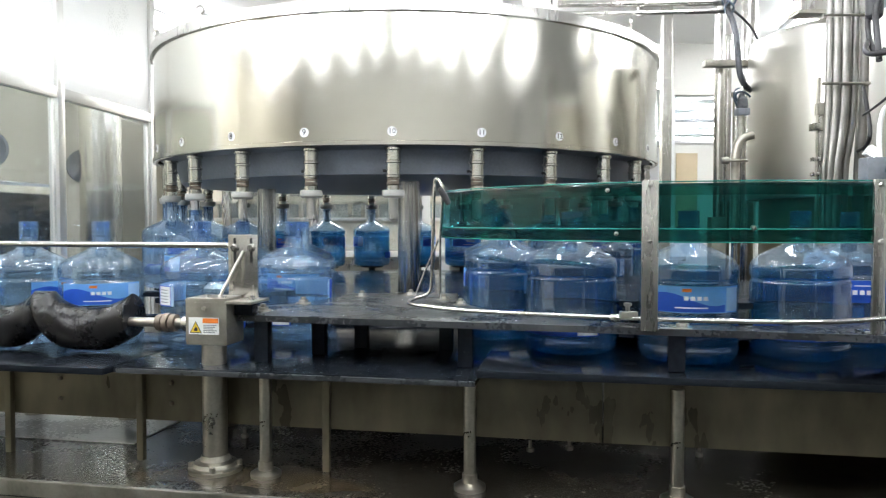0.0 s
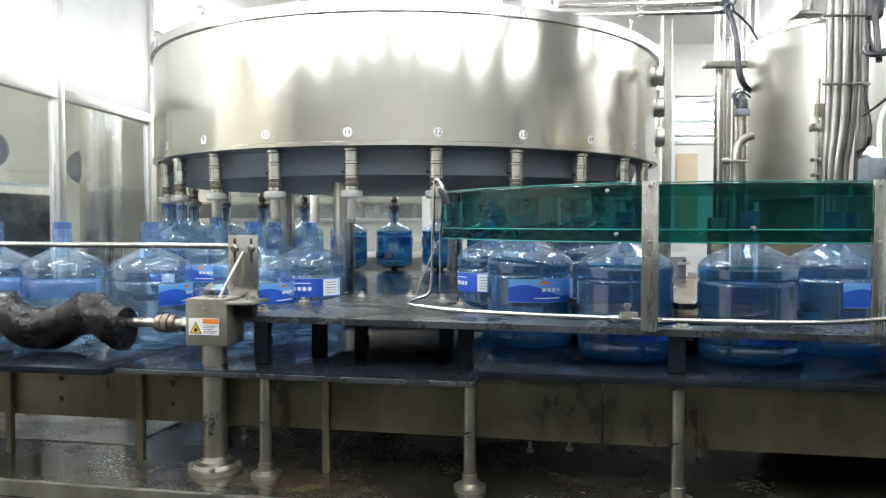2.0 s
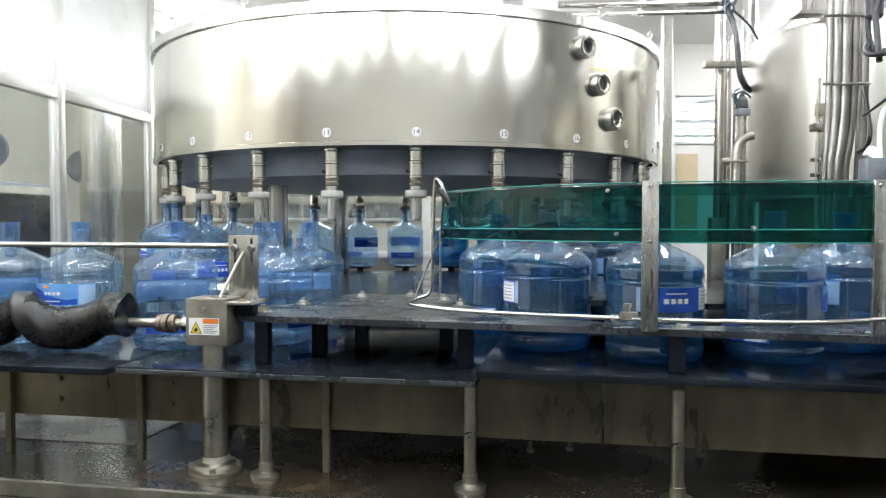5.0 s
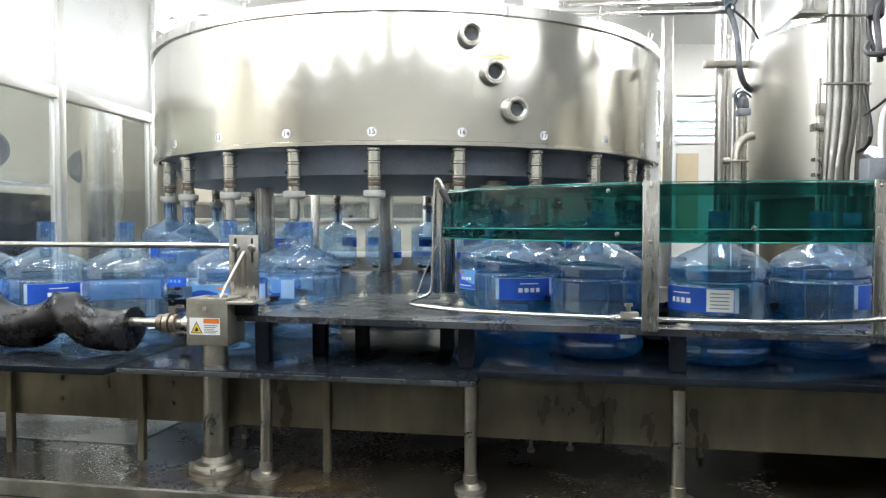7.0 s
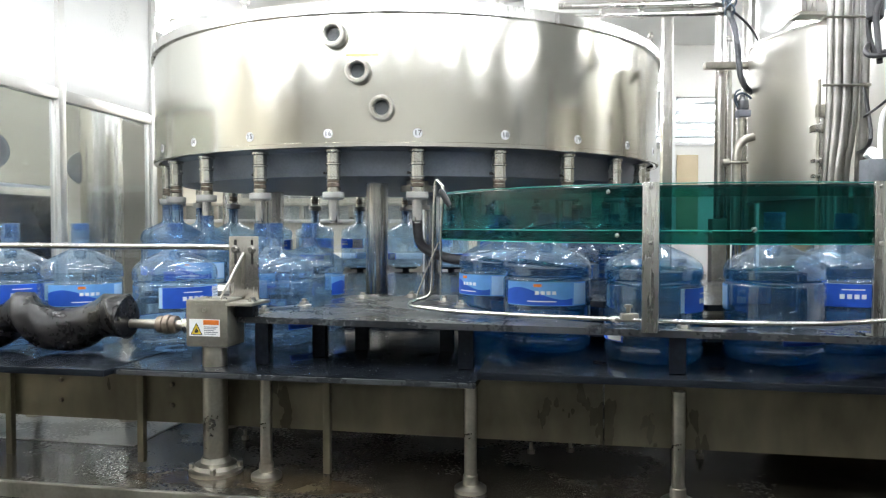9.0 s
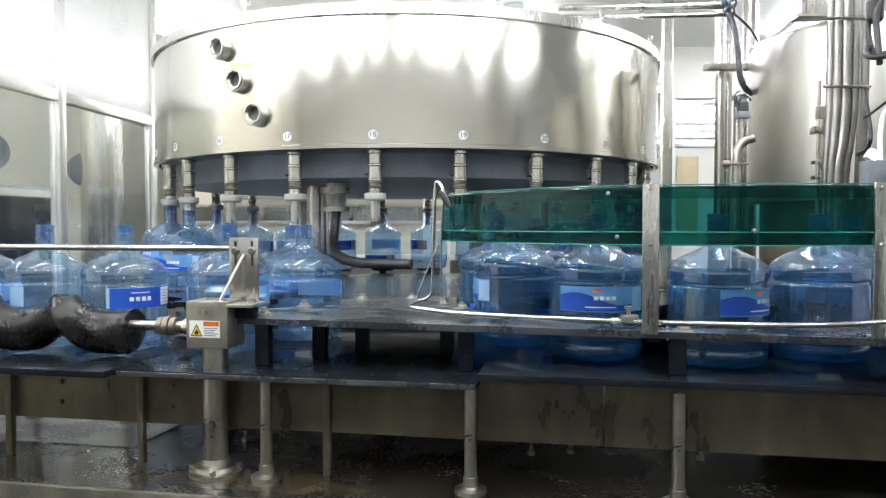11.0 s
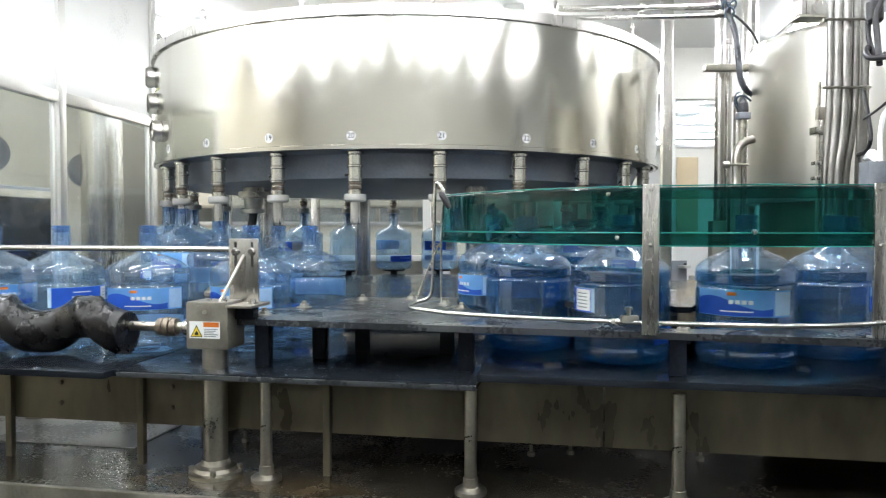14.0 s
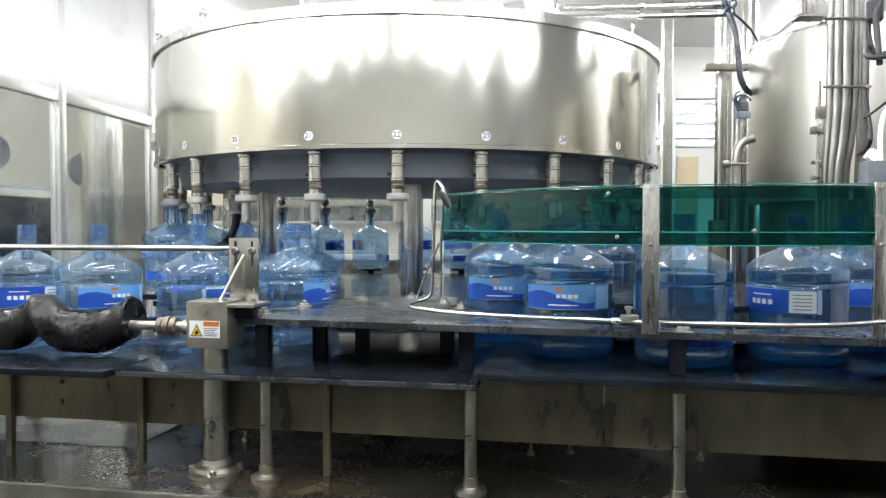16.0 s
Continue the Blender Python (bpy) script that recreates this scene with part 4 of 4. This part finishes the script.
def window_wall():
    ob = empty("window_wall", pose(1.95, 6.75, 0), "white wall with a dark glazed opening beside the filler", "wall", kind="structure")
    part("lower_wall", box(0, 3.6, -0.05, 0.05, 0, E - 0.1, 0), WHITE, ob)
    part("upper_wall", box(0, 3.6, -0.05, 0.05, E + 1.13, CEIL, 0), PALE_WALL, ob)
    for a, b in ((0, 0.10), (0.52, 0.60), (1.7, 1.8), (3.5, 3.6)):
        part("mullion", box(a, b, -0.05, 0.05, E - 0.1, E + 1.13, 0.004), WHITE, ob)
    part("pane", box(0.101, 0.519, -0.004, 0.004, E + 0.741, E + 1.129, 0), PANE, ob).visible_shadow = False
    part("low_panel", box(0.101, 0.519, -0.02, 0.02, E - 0.099, E + 0.70, 0), PALE_WALL, ob)
    part("transom", box(0.101, 0.519, -0.035, 0.035, E + 0.701, E + 0.74, 0.003), FRAME, ob)
    part("door_leaf", box(0.12, 0.31, -0.034, -0.021, E - 0.09, E + 0.62, 0.003), TAN, ob, "tan panel set in the wall")
    part("fixed_panel", box(0.601, 1.699, -0.01, 0.01, E - 0.099, E + 1.129, 0), WHITE, ob)
    part("fixed_panel", box(1.801, 3.499, -0.01, 0.01, E - 0.099, E + 1.129, 0), WHITE, ob)


window_wall()


def tank():
    ob = empty("cap_tank", pose(2.12, 3.62, 0), "large round stainless tank with a flat lid", "tank")
    r, top = 0.62, E + 0.86
    part("shell", lathe([(r - 0.02, E + 0.115), (r, E + 0.115), (r, top)], 96), TANK, ob)
    part("lid", lathe([(r + 0.004, top), (r + 0.004, top + 0.012), (0.2, top + 0.06), (0, top + 0.06)], 72), STEEL, ob)
    part("skirt", lathe([(r - 0.06, TRAY), (r - 0.06, E + 0.114)], 48), STAINED, ob)
    o = empty("motor_bracket", pose(1.58, 3.24, top + 0.02), "stainless box bracket standing on the tank", "bracket")
    part("base_plate", box(-0.09, 0.09, -0.05, 0.05, 0, 0.015, 0.002), DULL, o)
    part("channel", box(-0.05, 0.075, -0.03, 0.04, 0.015, 0.42, 0.004), STEEL, o)
    part("channel", box(-0.075, -0.055, -0.04, 0.05, 0.015, 0.42, 0.003), STEEL, o)
    o = empty("drive_motor", pose(1.86, 3.30, top + 0.05), "dark drive motor on the tank lid", "motor")
    part("casing", lathe([(0, 0), (0.07, 0), (0.07, 0.13), (0.075, 0.14), (0.075, 0.22), (0.05, 0.26), (0, 0.26)], 28), UNDER, o)
    part("fan_cover", lathe([(0.078, 0.10), (0.078, 0.135)], 28), DULL, o)


tank()


def ray(x, y, depth):
    """A place at the given depth, by its bearing from the eye."""
    return Vector(((x - 784) / 1335 * depth, depth, E + (395 - y) / 1335 * depth))


def pipe(name, pts, r, material, label, category="pipe", rounds=2, group="", clamps=()):
    ob = empty(name, Matrix.Translation(pts[0]), label, category, group)
    part("run", tube([p - pts[0] for p in pts], r, 12, rounds=rounds), material, ob)
    for i in clamps:
        d = (pts[min(i + 1, len(pts) - 1)] - pts[max(0, i - 1)]).normalized()
        q = d.to_track_quat("Z", "Y").to_matrix().to_4x4()
        part("clamp", lathe([(r * 0.9, -0.012), (r * 1.5, -0.012), (r * 1.5, 0.012), (r * 0.9, 0.012)], 16, m=Matrix.Translation(pts[i] - pts[0]) @ q), STEEL, ob)
    return ob


def up(x, d, y0, y1):
    a, b = ray(x, y0, d), ray(x, y1, d)
    return [a, Vector((a.x, a.y, b.z))]


# upright service pipes before the window wall
for x, d, r, y0, y1 in ((1270, 3.95, 0.026, 330, -40), (1284, 4.0, 0.020, 330, 70), (1322, 4.3, 0.045, 300, -30), (1302, 3.7, 0.022, 330, 170)):
    pipe("service_pipe", up(x, d, y0 + 260, y1), r, POLISHED, "upright stainless service pipe", rounds=0, group="service pipes", clamps=(1,))
o = empty("cross_bar", Matrix.Translation(ray(1242, 116, 3.85)), "dark square cross bar bolted to the service pipes", "bar")
part("bar", box(0, 0.25, -0.025, 0.025, -0.016, 0.016, 0.003), OLD, o)
part("bolt", lathe([(0.008, 0.016), (0.008, 0.024), (0, 0.024)], 8, m=Matrix.Translation((0.04, 0, 0))), DULL, o)
for y0, y1, d in ((12, 8, 3.75), (28, 24, 3.72)):
    pipe("overhead_pipe", [ray(985, y0, d), ray(1130, y0 - 1, d), ray(1282, y1, d)], 0.011 if y0 > 20 else 0.016, STEEL, "thin stainless pipe over the filler", rounds=0, group="overhead pipes", clamps=(1,))
pipe("air_hose", [ray(*p) for p in ((1272, -10, 3.7), (1280, 15, 3.68), (1296, 50, 3.66), (1302, 100, 3.64), (1305, 135, 3.64), (1316, 156, 3.68), (1330, 164, 3.75), (1345, 168, 3.85))], 0.0145, GREY_HOSE, "thick grey hose hanging to the tank", "hose", 2)
pipe("air_hose", [ray(*p) for p in ((1290, 20, 3.75), (1320, 45, 3.75), (1336, 70, 3.75), (1340, 95, 3.75))], 0.006, HOSE, "thin grey hose over the tank", "hose", 2)
o = empty("valve_cluster", Matrix.Translation(ray(1282, 12, 3.66)), "blue-grey pneumatic valve fittings on the pipe", "valve")
part("block", box(-0.014, 0.012, -0.014, 0.014, -0.016, 0.028, 0.004), GREY_HOSE, o)
for i, (dx, dz) in enumerate(((-0.034, 0.012), (-0.022, -0.03), (0.026, -0.026), (0.036, 0.016))):
    part("air_line", tube([(0, -0.016, 0.004 * i), (dx * 0.6, -0.026, dz + 0.02), (dx, -0.022, dz), (dx * 0.7, -0.012, dz - 0.02)], 0.0045, 8, rounds=2), BLUE_HOSE, o, "thin blue air line")
part("fitting", lathe([(0.007, 0), (0.010, 0.008), (0.010, 0.02), (0.005, 0.03)], 12, m=pose(0.012, 0, 0.012, 0, 70, 0)), DULL, o)
o = empty("actuator", Matrix.Translation(ray(1310, 182, 3.5)), "blue-black valve actuator beside the tank", "actuator")
part("body", lathe([(0, -0.03), (0.026, -0.03), (0.028, -0.018), (0.025, 0.012), (0.016, 0.022), (0.011, 0.04), (0, 0.04)], 24), GREY_HOSE, o)
part("bonnet", box(-0.026, 0.03, -0.026, 0.026, -0.062, -0.031, 0.004), UNDER, o)
part("air_line", tube([(-0.03, -0.02, 0.0), (-0.045, -0.03, 0.03), (-0.02, -0.035, 0.045), (0.01, -0.03, 0.035), (0.03, -0.02, 0.02)], 0.005, 8, rounds=2), BLUE_HOSE, o, "thin blue air line")
part("air_line", tube([(-0.03, -0.02, -0.02), (-0.05, -0.03, 0.01), (-0.045, -0.03, 0.05), (-0.02, -0.02, 0.06)], 0.004, 8, rounds=2), BLUE_HOSE, o, "thin blue air line")
part("stem", lathe([(0, -0.17), (0.009, -0.17), (0.009, -0.1), (0.012, -0.098), (0.012, -0.085), (0.009, -0.083), (0.009, -0.055), (0, -0.055)], 14), DULL, o, "slim steel stem")
pipe("drain_pipe", [ray(*p) for p in ((1330, 240, 3.5), (1312, 245, 3.5), (1300, 262, 3.5), (1300, 330, 3.5), (1300, 420, 3.5))], 0.020, DULL, "bent stainless drain pipe", rounds=2)
o = empty("hand_knob", Matrix.Translation(ray(1306, 285, 3.45)), "small steel hand knob on a spindle", "knob")
part("spindle", lathe([(0.006, -0.05), (0.006, 0.04)], 10, m=Matrix.Rotation(PI / 2, 4, "Y")), DULL, o)
part("knob", lathe([(0, 0.0), (0.018, 0.0), (0.014, 0.03), (0, 0.03)], 14, m=Matrix.Translation((-0.05, 0, 0)) @ Matrix.Rotation(-PI / 2, 4, "Y")), DULL, o)

# bundle of conduits before the tank
for i, (x, d, r) in enumerate(((1464, 2.72, 0.015), (1477, 2.70, 0.017), (1492, 2.69, 0.017), (1506, 2.71, 0.016), (1522, 2.74, 0.019))):
    low = (-6, -10, -14, -16, -4)[i]
    pipe("conduit", [ray(x, -30, d), ray(x, 60, d), ray(x, 180, d), ray(x + low * 0.4, 250, d), ray(x + low, 300, d), ray(x + low, 480, d)], r, CONDUIT, "flexible steel conduit in a bundle", "conduit", 2, "conduits before the tank")
for y in (31, 150, 322):
    o = empty("conduit_clamp", Matrix.Translation(ray(1450, y, 2.66)), "thin steel clamp rod across the conduits", "clamp")
    part("rod", tube([(0, 0, 0), (0.17, 0, 0.002)], 0.005, 8), DULL, o)
    part("nut", lathe([(0.009, -0.006), (0.009, 0.006)], 6, m=Matrix.Translation((0.155, 0, 0)) @ Matrix.Rotation(PI / 2, 4, "Y")), DULL, o)
o = empty("adjusting_stand", Matrix.Translation(ray(1444, 330, 3.02)), "steel adjusting stand with bracket and blocks", "stand")
part("rod", tube([(0, 0, -0.56), (0, 0, 0.43)], 0.008, 10), DULL, o)
part("arm_bracket", box(-0.006, 0.04, -0.02, 0.02, 0.28, 0.33, 0.004), DULL, o)
part("bracket_strip", box(-0.002, 0.03, -0.012, 0.012, 0.02, 0.28, 0.003), STEEL, o)
part("block", box(-0.025, 0.025, -0.025, 0.025, 0.22, 0.25, 0.003), STEEL, o)
part("block", box(-0.02, 0.04, -0.02, 0.02, 0.10, 0.115, 0.003), STEEL, o)
part("block", box(-0.02, 0.05, -0.02, 0.02, 0.04, 0.055, 0.003), STEEL, o)
# machine side at the far right, with cables
o = empty("capper_housing", pose(2.10, 2.72, 0, 0, 0, -12), "rounded stainless capper housing", "machine housing")
part("shell", lathe([(0, 1.50), (0.42, 1.50), (0.42, E + 0.66), (0.38, E + 0.72), (0, E + 0.72)], 64), OLD, o)
part("support_arm", box(-0.1, 0.1, 0.3, 0.6, 1.55, 1.75, 0.01), DULL, o)
for pts, r, mt in ((((1535, -20, 2.3), (1528, 30, 2.3), (1530, 70, 2.3), (1545, 105, 2.28), (1560, 90, 2.25)), 0.008, HOSE),
                   (((1560, -20, 2.25), (1540, 20, 2.25), (1545, 60, 2.25), (1550, 110, 2.22)), 0.009, HOSE),
                   (((1568, 95, 2.2), (1535, 100, 2.2), (1522, 92, 2.25), (1530, 78, 2.3)), 0.008, HOSE),
                   (((1522, 150, 2.74), (1532, 200, 2.6), (1538, 240, 2.5), (1530, 262, 2.6), (1515, 268, 2.71)), 0.007, HOSE),
                   (((1600, 140, 2.2), (1560, 180, 2.2), (1524, 205, 2.4)), 0.004, HOSE),
                   (((1600, 240, 2.4), (1580, 185, 2.42), (1560, 190, 2.38), (1553, 220, 2.34), (1553, 260, 2.25), (1556, 306, 2.12)), 0.0075, LABEL_WHITE)):
    pipe("cable", [ray(*p) for p in pts], r, mt, "loose hanging cable beside the capper", "cable", 2, "cables by the capper")
o = empty("junction_box", Matrix.Translation(ray(1540, 20, 2.27)), "dark ribbed cable connector", "connector")
part("body", lathe([(0.016, -0.03), (0.024, -0.02), (0.026, 0.03), (0.016, 0.045)], 16), HOSE, o)
o = empty("work_lamp", Matrix.Translation(ray(1540, 270, 2.47)), "small square lamp tilted on the capper, switched on", "lamp")
part("stalk", tube([(0, 0, 0), (0.06, 0.12, -0.02)], 0.007, 8), DULL, o)
part("lamp_body", box(-0.016, 0.016, -0.01, 0.02, -0.018, 0.018, 0.004), WHITE, o, m=pose(0, 0, 0, 0, 35, 0))
part("lens", box(-0.012, 0.012, -0.0125, -0.0105, -0.014, 0.014, 0), glow("lamp_lens", (1, 1, 1), 4.0), o, m=pose(0, 0, 0, 0, 35, 0))
o = empty("connector_block", Matrix.Translation(ray(1552, 305, 2.1)), "dark steel block with blue hose fittings", "fitting")
part("block", box(-0.04, 0.05, -0.02, 0.03, -0.03, 0.04, 0.004), UNDER, o)
part("bracket", box(-0.01, 0.40, 0.031, 0.04, 0.0, 0.03, 0.002), DULL, o)
part("bracket", box(0.38, 0.40, 0.041, 0.30, 0.0, 0.06, 0.002), DULL, o)
part("fitting", lathe([(0.012, 0), (0.016, 0.012), (0.010, 0.03)], 12, m=pose(0.02, -0.02, 0.0, 60, 0, 0)), BLUE_HOSE, o)

# small drive unit on the deck behind the outfeed star
o = empty("drive_unit", pose(1.117, 3.50, DECK + RISE - 0.002, 0, 0, 14), "small tan drive box with grey plate on the deck", "drive unit")
part("base_plate", box(-0.06, 0.09, -0.05, 0.06, 0.0, 0.012, 0.002), DULL, o)
part("box", box(-0.040, 0.036, -0.04, 0.035, 0.0125, 0.122, 0.004), TAN, o, "tan plastic box")
part("back_plate", box(-0.045, 0.036, 0.0355, 0.045, 0.0125, 0.235, 0.002), UNDER, o)
part("side_panel", box(0.040, 0.088, -0.045, 0.03, 0.0125, 0.165, 0.004), PAD, o, "pale side panel")
part("connector", box(0.012, 0.036, -0.052, -0.0405, 0.045, 0.068, 0.003), INK, o)
part("bracket", box(-0.01, 0.030, -0.01, 0.035, 0.20, 0.214, 0.002), FRAME, o)
part("bolt", lathe([(0, 0.010), (0.006, 0.010), (0.008, 0.0)], 10), INK, o, m=Matrix.Translation((0.01, 0.01, 0.2145)))
o = empty("drive_column", pose(1.262, 3.52, DECK + RISE - 0.002), "square grey steel column with a pale strip on the deck", "column")
part("column", box(-0.020, 0.048, -0.03, 0.03, 0.0, 0.42, 0.004), OLD, o)
part("strip", box(-0.048, -0.0205, -0.03, 0.01, 0.0, 0.115, 0.003), PAD, o, "pale plastic strip")
for z in (0.09, 0.115, 0.14):
    part("bolt", lathe([(0, -0.008), (0.006, -0.007), (0.008, 0)], 10, m=Matrix.Translation((0.02, -0.0305, z)) @ Matrix.Rotation(-PI / 2, 4, "X")), DULL, o)

# ---- bent wash pipe and sensor on the guide plate ----
pipe("wash_pipe", [ray(*p) for p in ((796, 548, 2.26), (742, 542, 2.30), (718, 537, 2.36), (735, 528, 2.42), (760, 522, 2.42), (764, 500, 2.42), (766, 420, 2.42), (768, 335, 2.42), (770, 314, 2.42), (780, 322, 2.40), (786, 342, 2.38))],
     0.0055, POLISHED, "thin bent stainless wash pipe", rounds=2)
pipe("wash_rail", [ray(*p) for p in ((740, 541, 2.31), (800, 549, 2.24), (930, 556, 2.10), (1090, 563, 1.985), (1170, 566, 1.93), (1300, 570, 1.86), (1420, 571, 1.83), (1500, 570, 1.83), (1600, 562, 1.86))],
     0.0065, POLISHED, "bent stainless guide rail along the plate", rounds=1, clamps=(3,))
pipe("stay_wire", [ray(*p) for p in ((735, 524, 2.44), (752, 480, 2.44), (776, 425, 2.40))], 0.0035, STEEL, "thin steel stay beside the wash pipe", rounds=0)
pipe("stay_wire", [ray(*p) for p in ((779, 530, 2.40), (779, 420, 2.40), (784, 340, 2.38))], 0.004, STEEL, "thin steel stay beside the wash pipe", rounds=0)
o = empty("sensor", Matrix.Translation(ray(789, 352, 2.36)), "small black cable sensor at the guard's end", "sensor")
part("body", lathe([(0.008, -0.02), (0.010, 0.0), (0.010, 0.03), (0.004, 0.04)], 12, m=pose(0, 0, 0, 0, -30, 0)), HOSE, o)
o = empty("rail_clamp", Matrix.Translation(ray(1112, 556, 1.97)), "small steel clamp with wing bolt on the rail", "clamp")
part("block", box(-0.02, 0.025, -0.012, 0.012, -0.012, 0.006, 0.003), DULL, o)
part("bolt", lathe([(0.006, 0.006), (0.006, 0.02), (0.011, 0.021), (0.011, 0.028), (0, 0.03)], 8), DULL, o)

# ---- small things on the tray and the plates ----
for x, y in ((1242, 812), (940, 803), (430, 778), (1010, 800)):
    d = (E - TRAY) * 1335 / (y - 395)
    v = ray(x, y, d)
    o = empty("anchor_bolt", pose(v.x, v.y, TRAY), "small steel anchor bolt in the wet tray", "bolt", "anchor bolts")
    part("stud", lathe([(0.006, 0), (0.006, 0.035), (0, 0.036)], 10), DULL, o)
    part("nut", lathe([(0.013, 0.0), (0.013, 0.012), (0.008, 0.014)], 6), DULL, o)


def drops():
    rnd = random.Random(5)
    bm = bmesh.new()
    spots = []
    for _ in range(520):
        if rnd.random() < 0.55:
            pp = rnd.uniform(-0.7, 1.3)
            lo, hi = 0.262 - 0.062 * (pp + 0.66), min(rim(pp), 1.1)
            if hi < lo + 0.03:
                hi = lo + 0.03
            spots.append((pp, rnd.uniform(lo + 0.006, hi - 0.006), PLATE))
        else:
            pp = rnd.uniform(-1.0, 0.05)
            spots.append((pp, rnd.uniform(0.16, 0.5), DECK - 0.001))
    for pp, q, z in spots:
        r = rnd.uniform(0.0012, 0.0042)
        x, y = mp(pp, q)
        prof = [(r, 0.0), (r * 0.9, r * 0.25), (r * 0.55, r * 0.42), (0, r * 0.48)]
        lathe(prof, 8, bm, m=Matrix.Translation((x, y, z + 0.0003)) @ Matrix.Diagonal((rnd.uniform(0.7, 1.9), 1, 1, 1)))
    ob = part("water_drops", bm, DROP)
    return tagged(ob, "scattered water drops on the black plates", "water drops", kind="stuff")


DROP = clear("drop", (0.9, 0.95, 1.0), 0.02, 1.8)
drops()


# ---- what moves ----
def motions():
    turns = [i * 0.5 for i in range(33)]
    walk(filler_ob, [(t, pose(AX, AY, 0, 0, 0, -OMEGA * t)) for t in turns])
    for o, n in lifters:
        rows = []
        for i in range(65):
            t = i * 0.25
            a = valve_angle(n, t)
            rows.append((t, Matrix.Translation(at_angle(PITCH_R, valve_angle(n), DECK + lift((A_IN - a) % 360)))))
        walk(o, rows)
    walk(star_in, [(t, pose(*C1, DECK, 0, 0, T1 + 60 * (S0 + t / TAKT))) for t in turns])
    walk(star_out, [(t, pose(*C2, DECK + RISE, 0, 0, ANG_OUT + CATCH + STEP_OUT * (S0 + t / TAKT - S_CAR))) for t in turns])
    base = screw_ob.matrix_basis.copy()
    walk(screw_ob, [(i * 0.2, base @ Matrix.Rotation(radians(SCREW_0 - 360 * i * 0.2 / TAKT), 4, "X")) for i in range(81)])
    for o, k, turn in moving:
        rows = []
        for i in range(101):
            t = i * 0.16
            x, y, z, a = bottle_place(S0 + k + t / TAKT)
            rows.append((t, pose(x, y, z, 0, 0, a + turn)))
        walk(o, rows)


SCREW_0 = -360 * S0
motions()
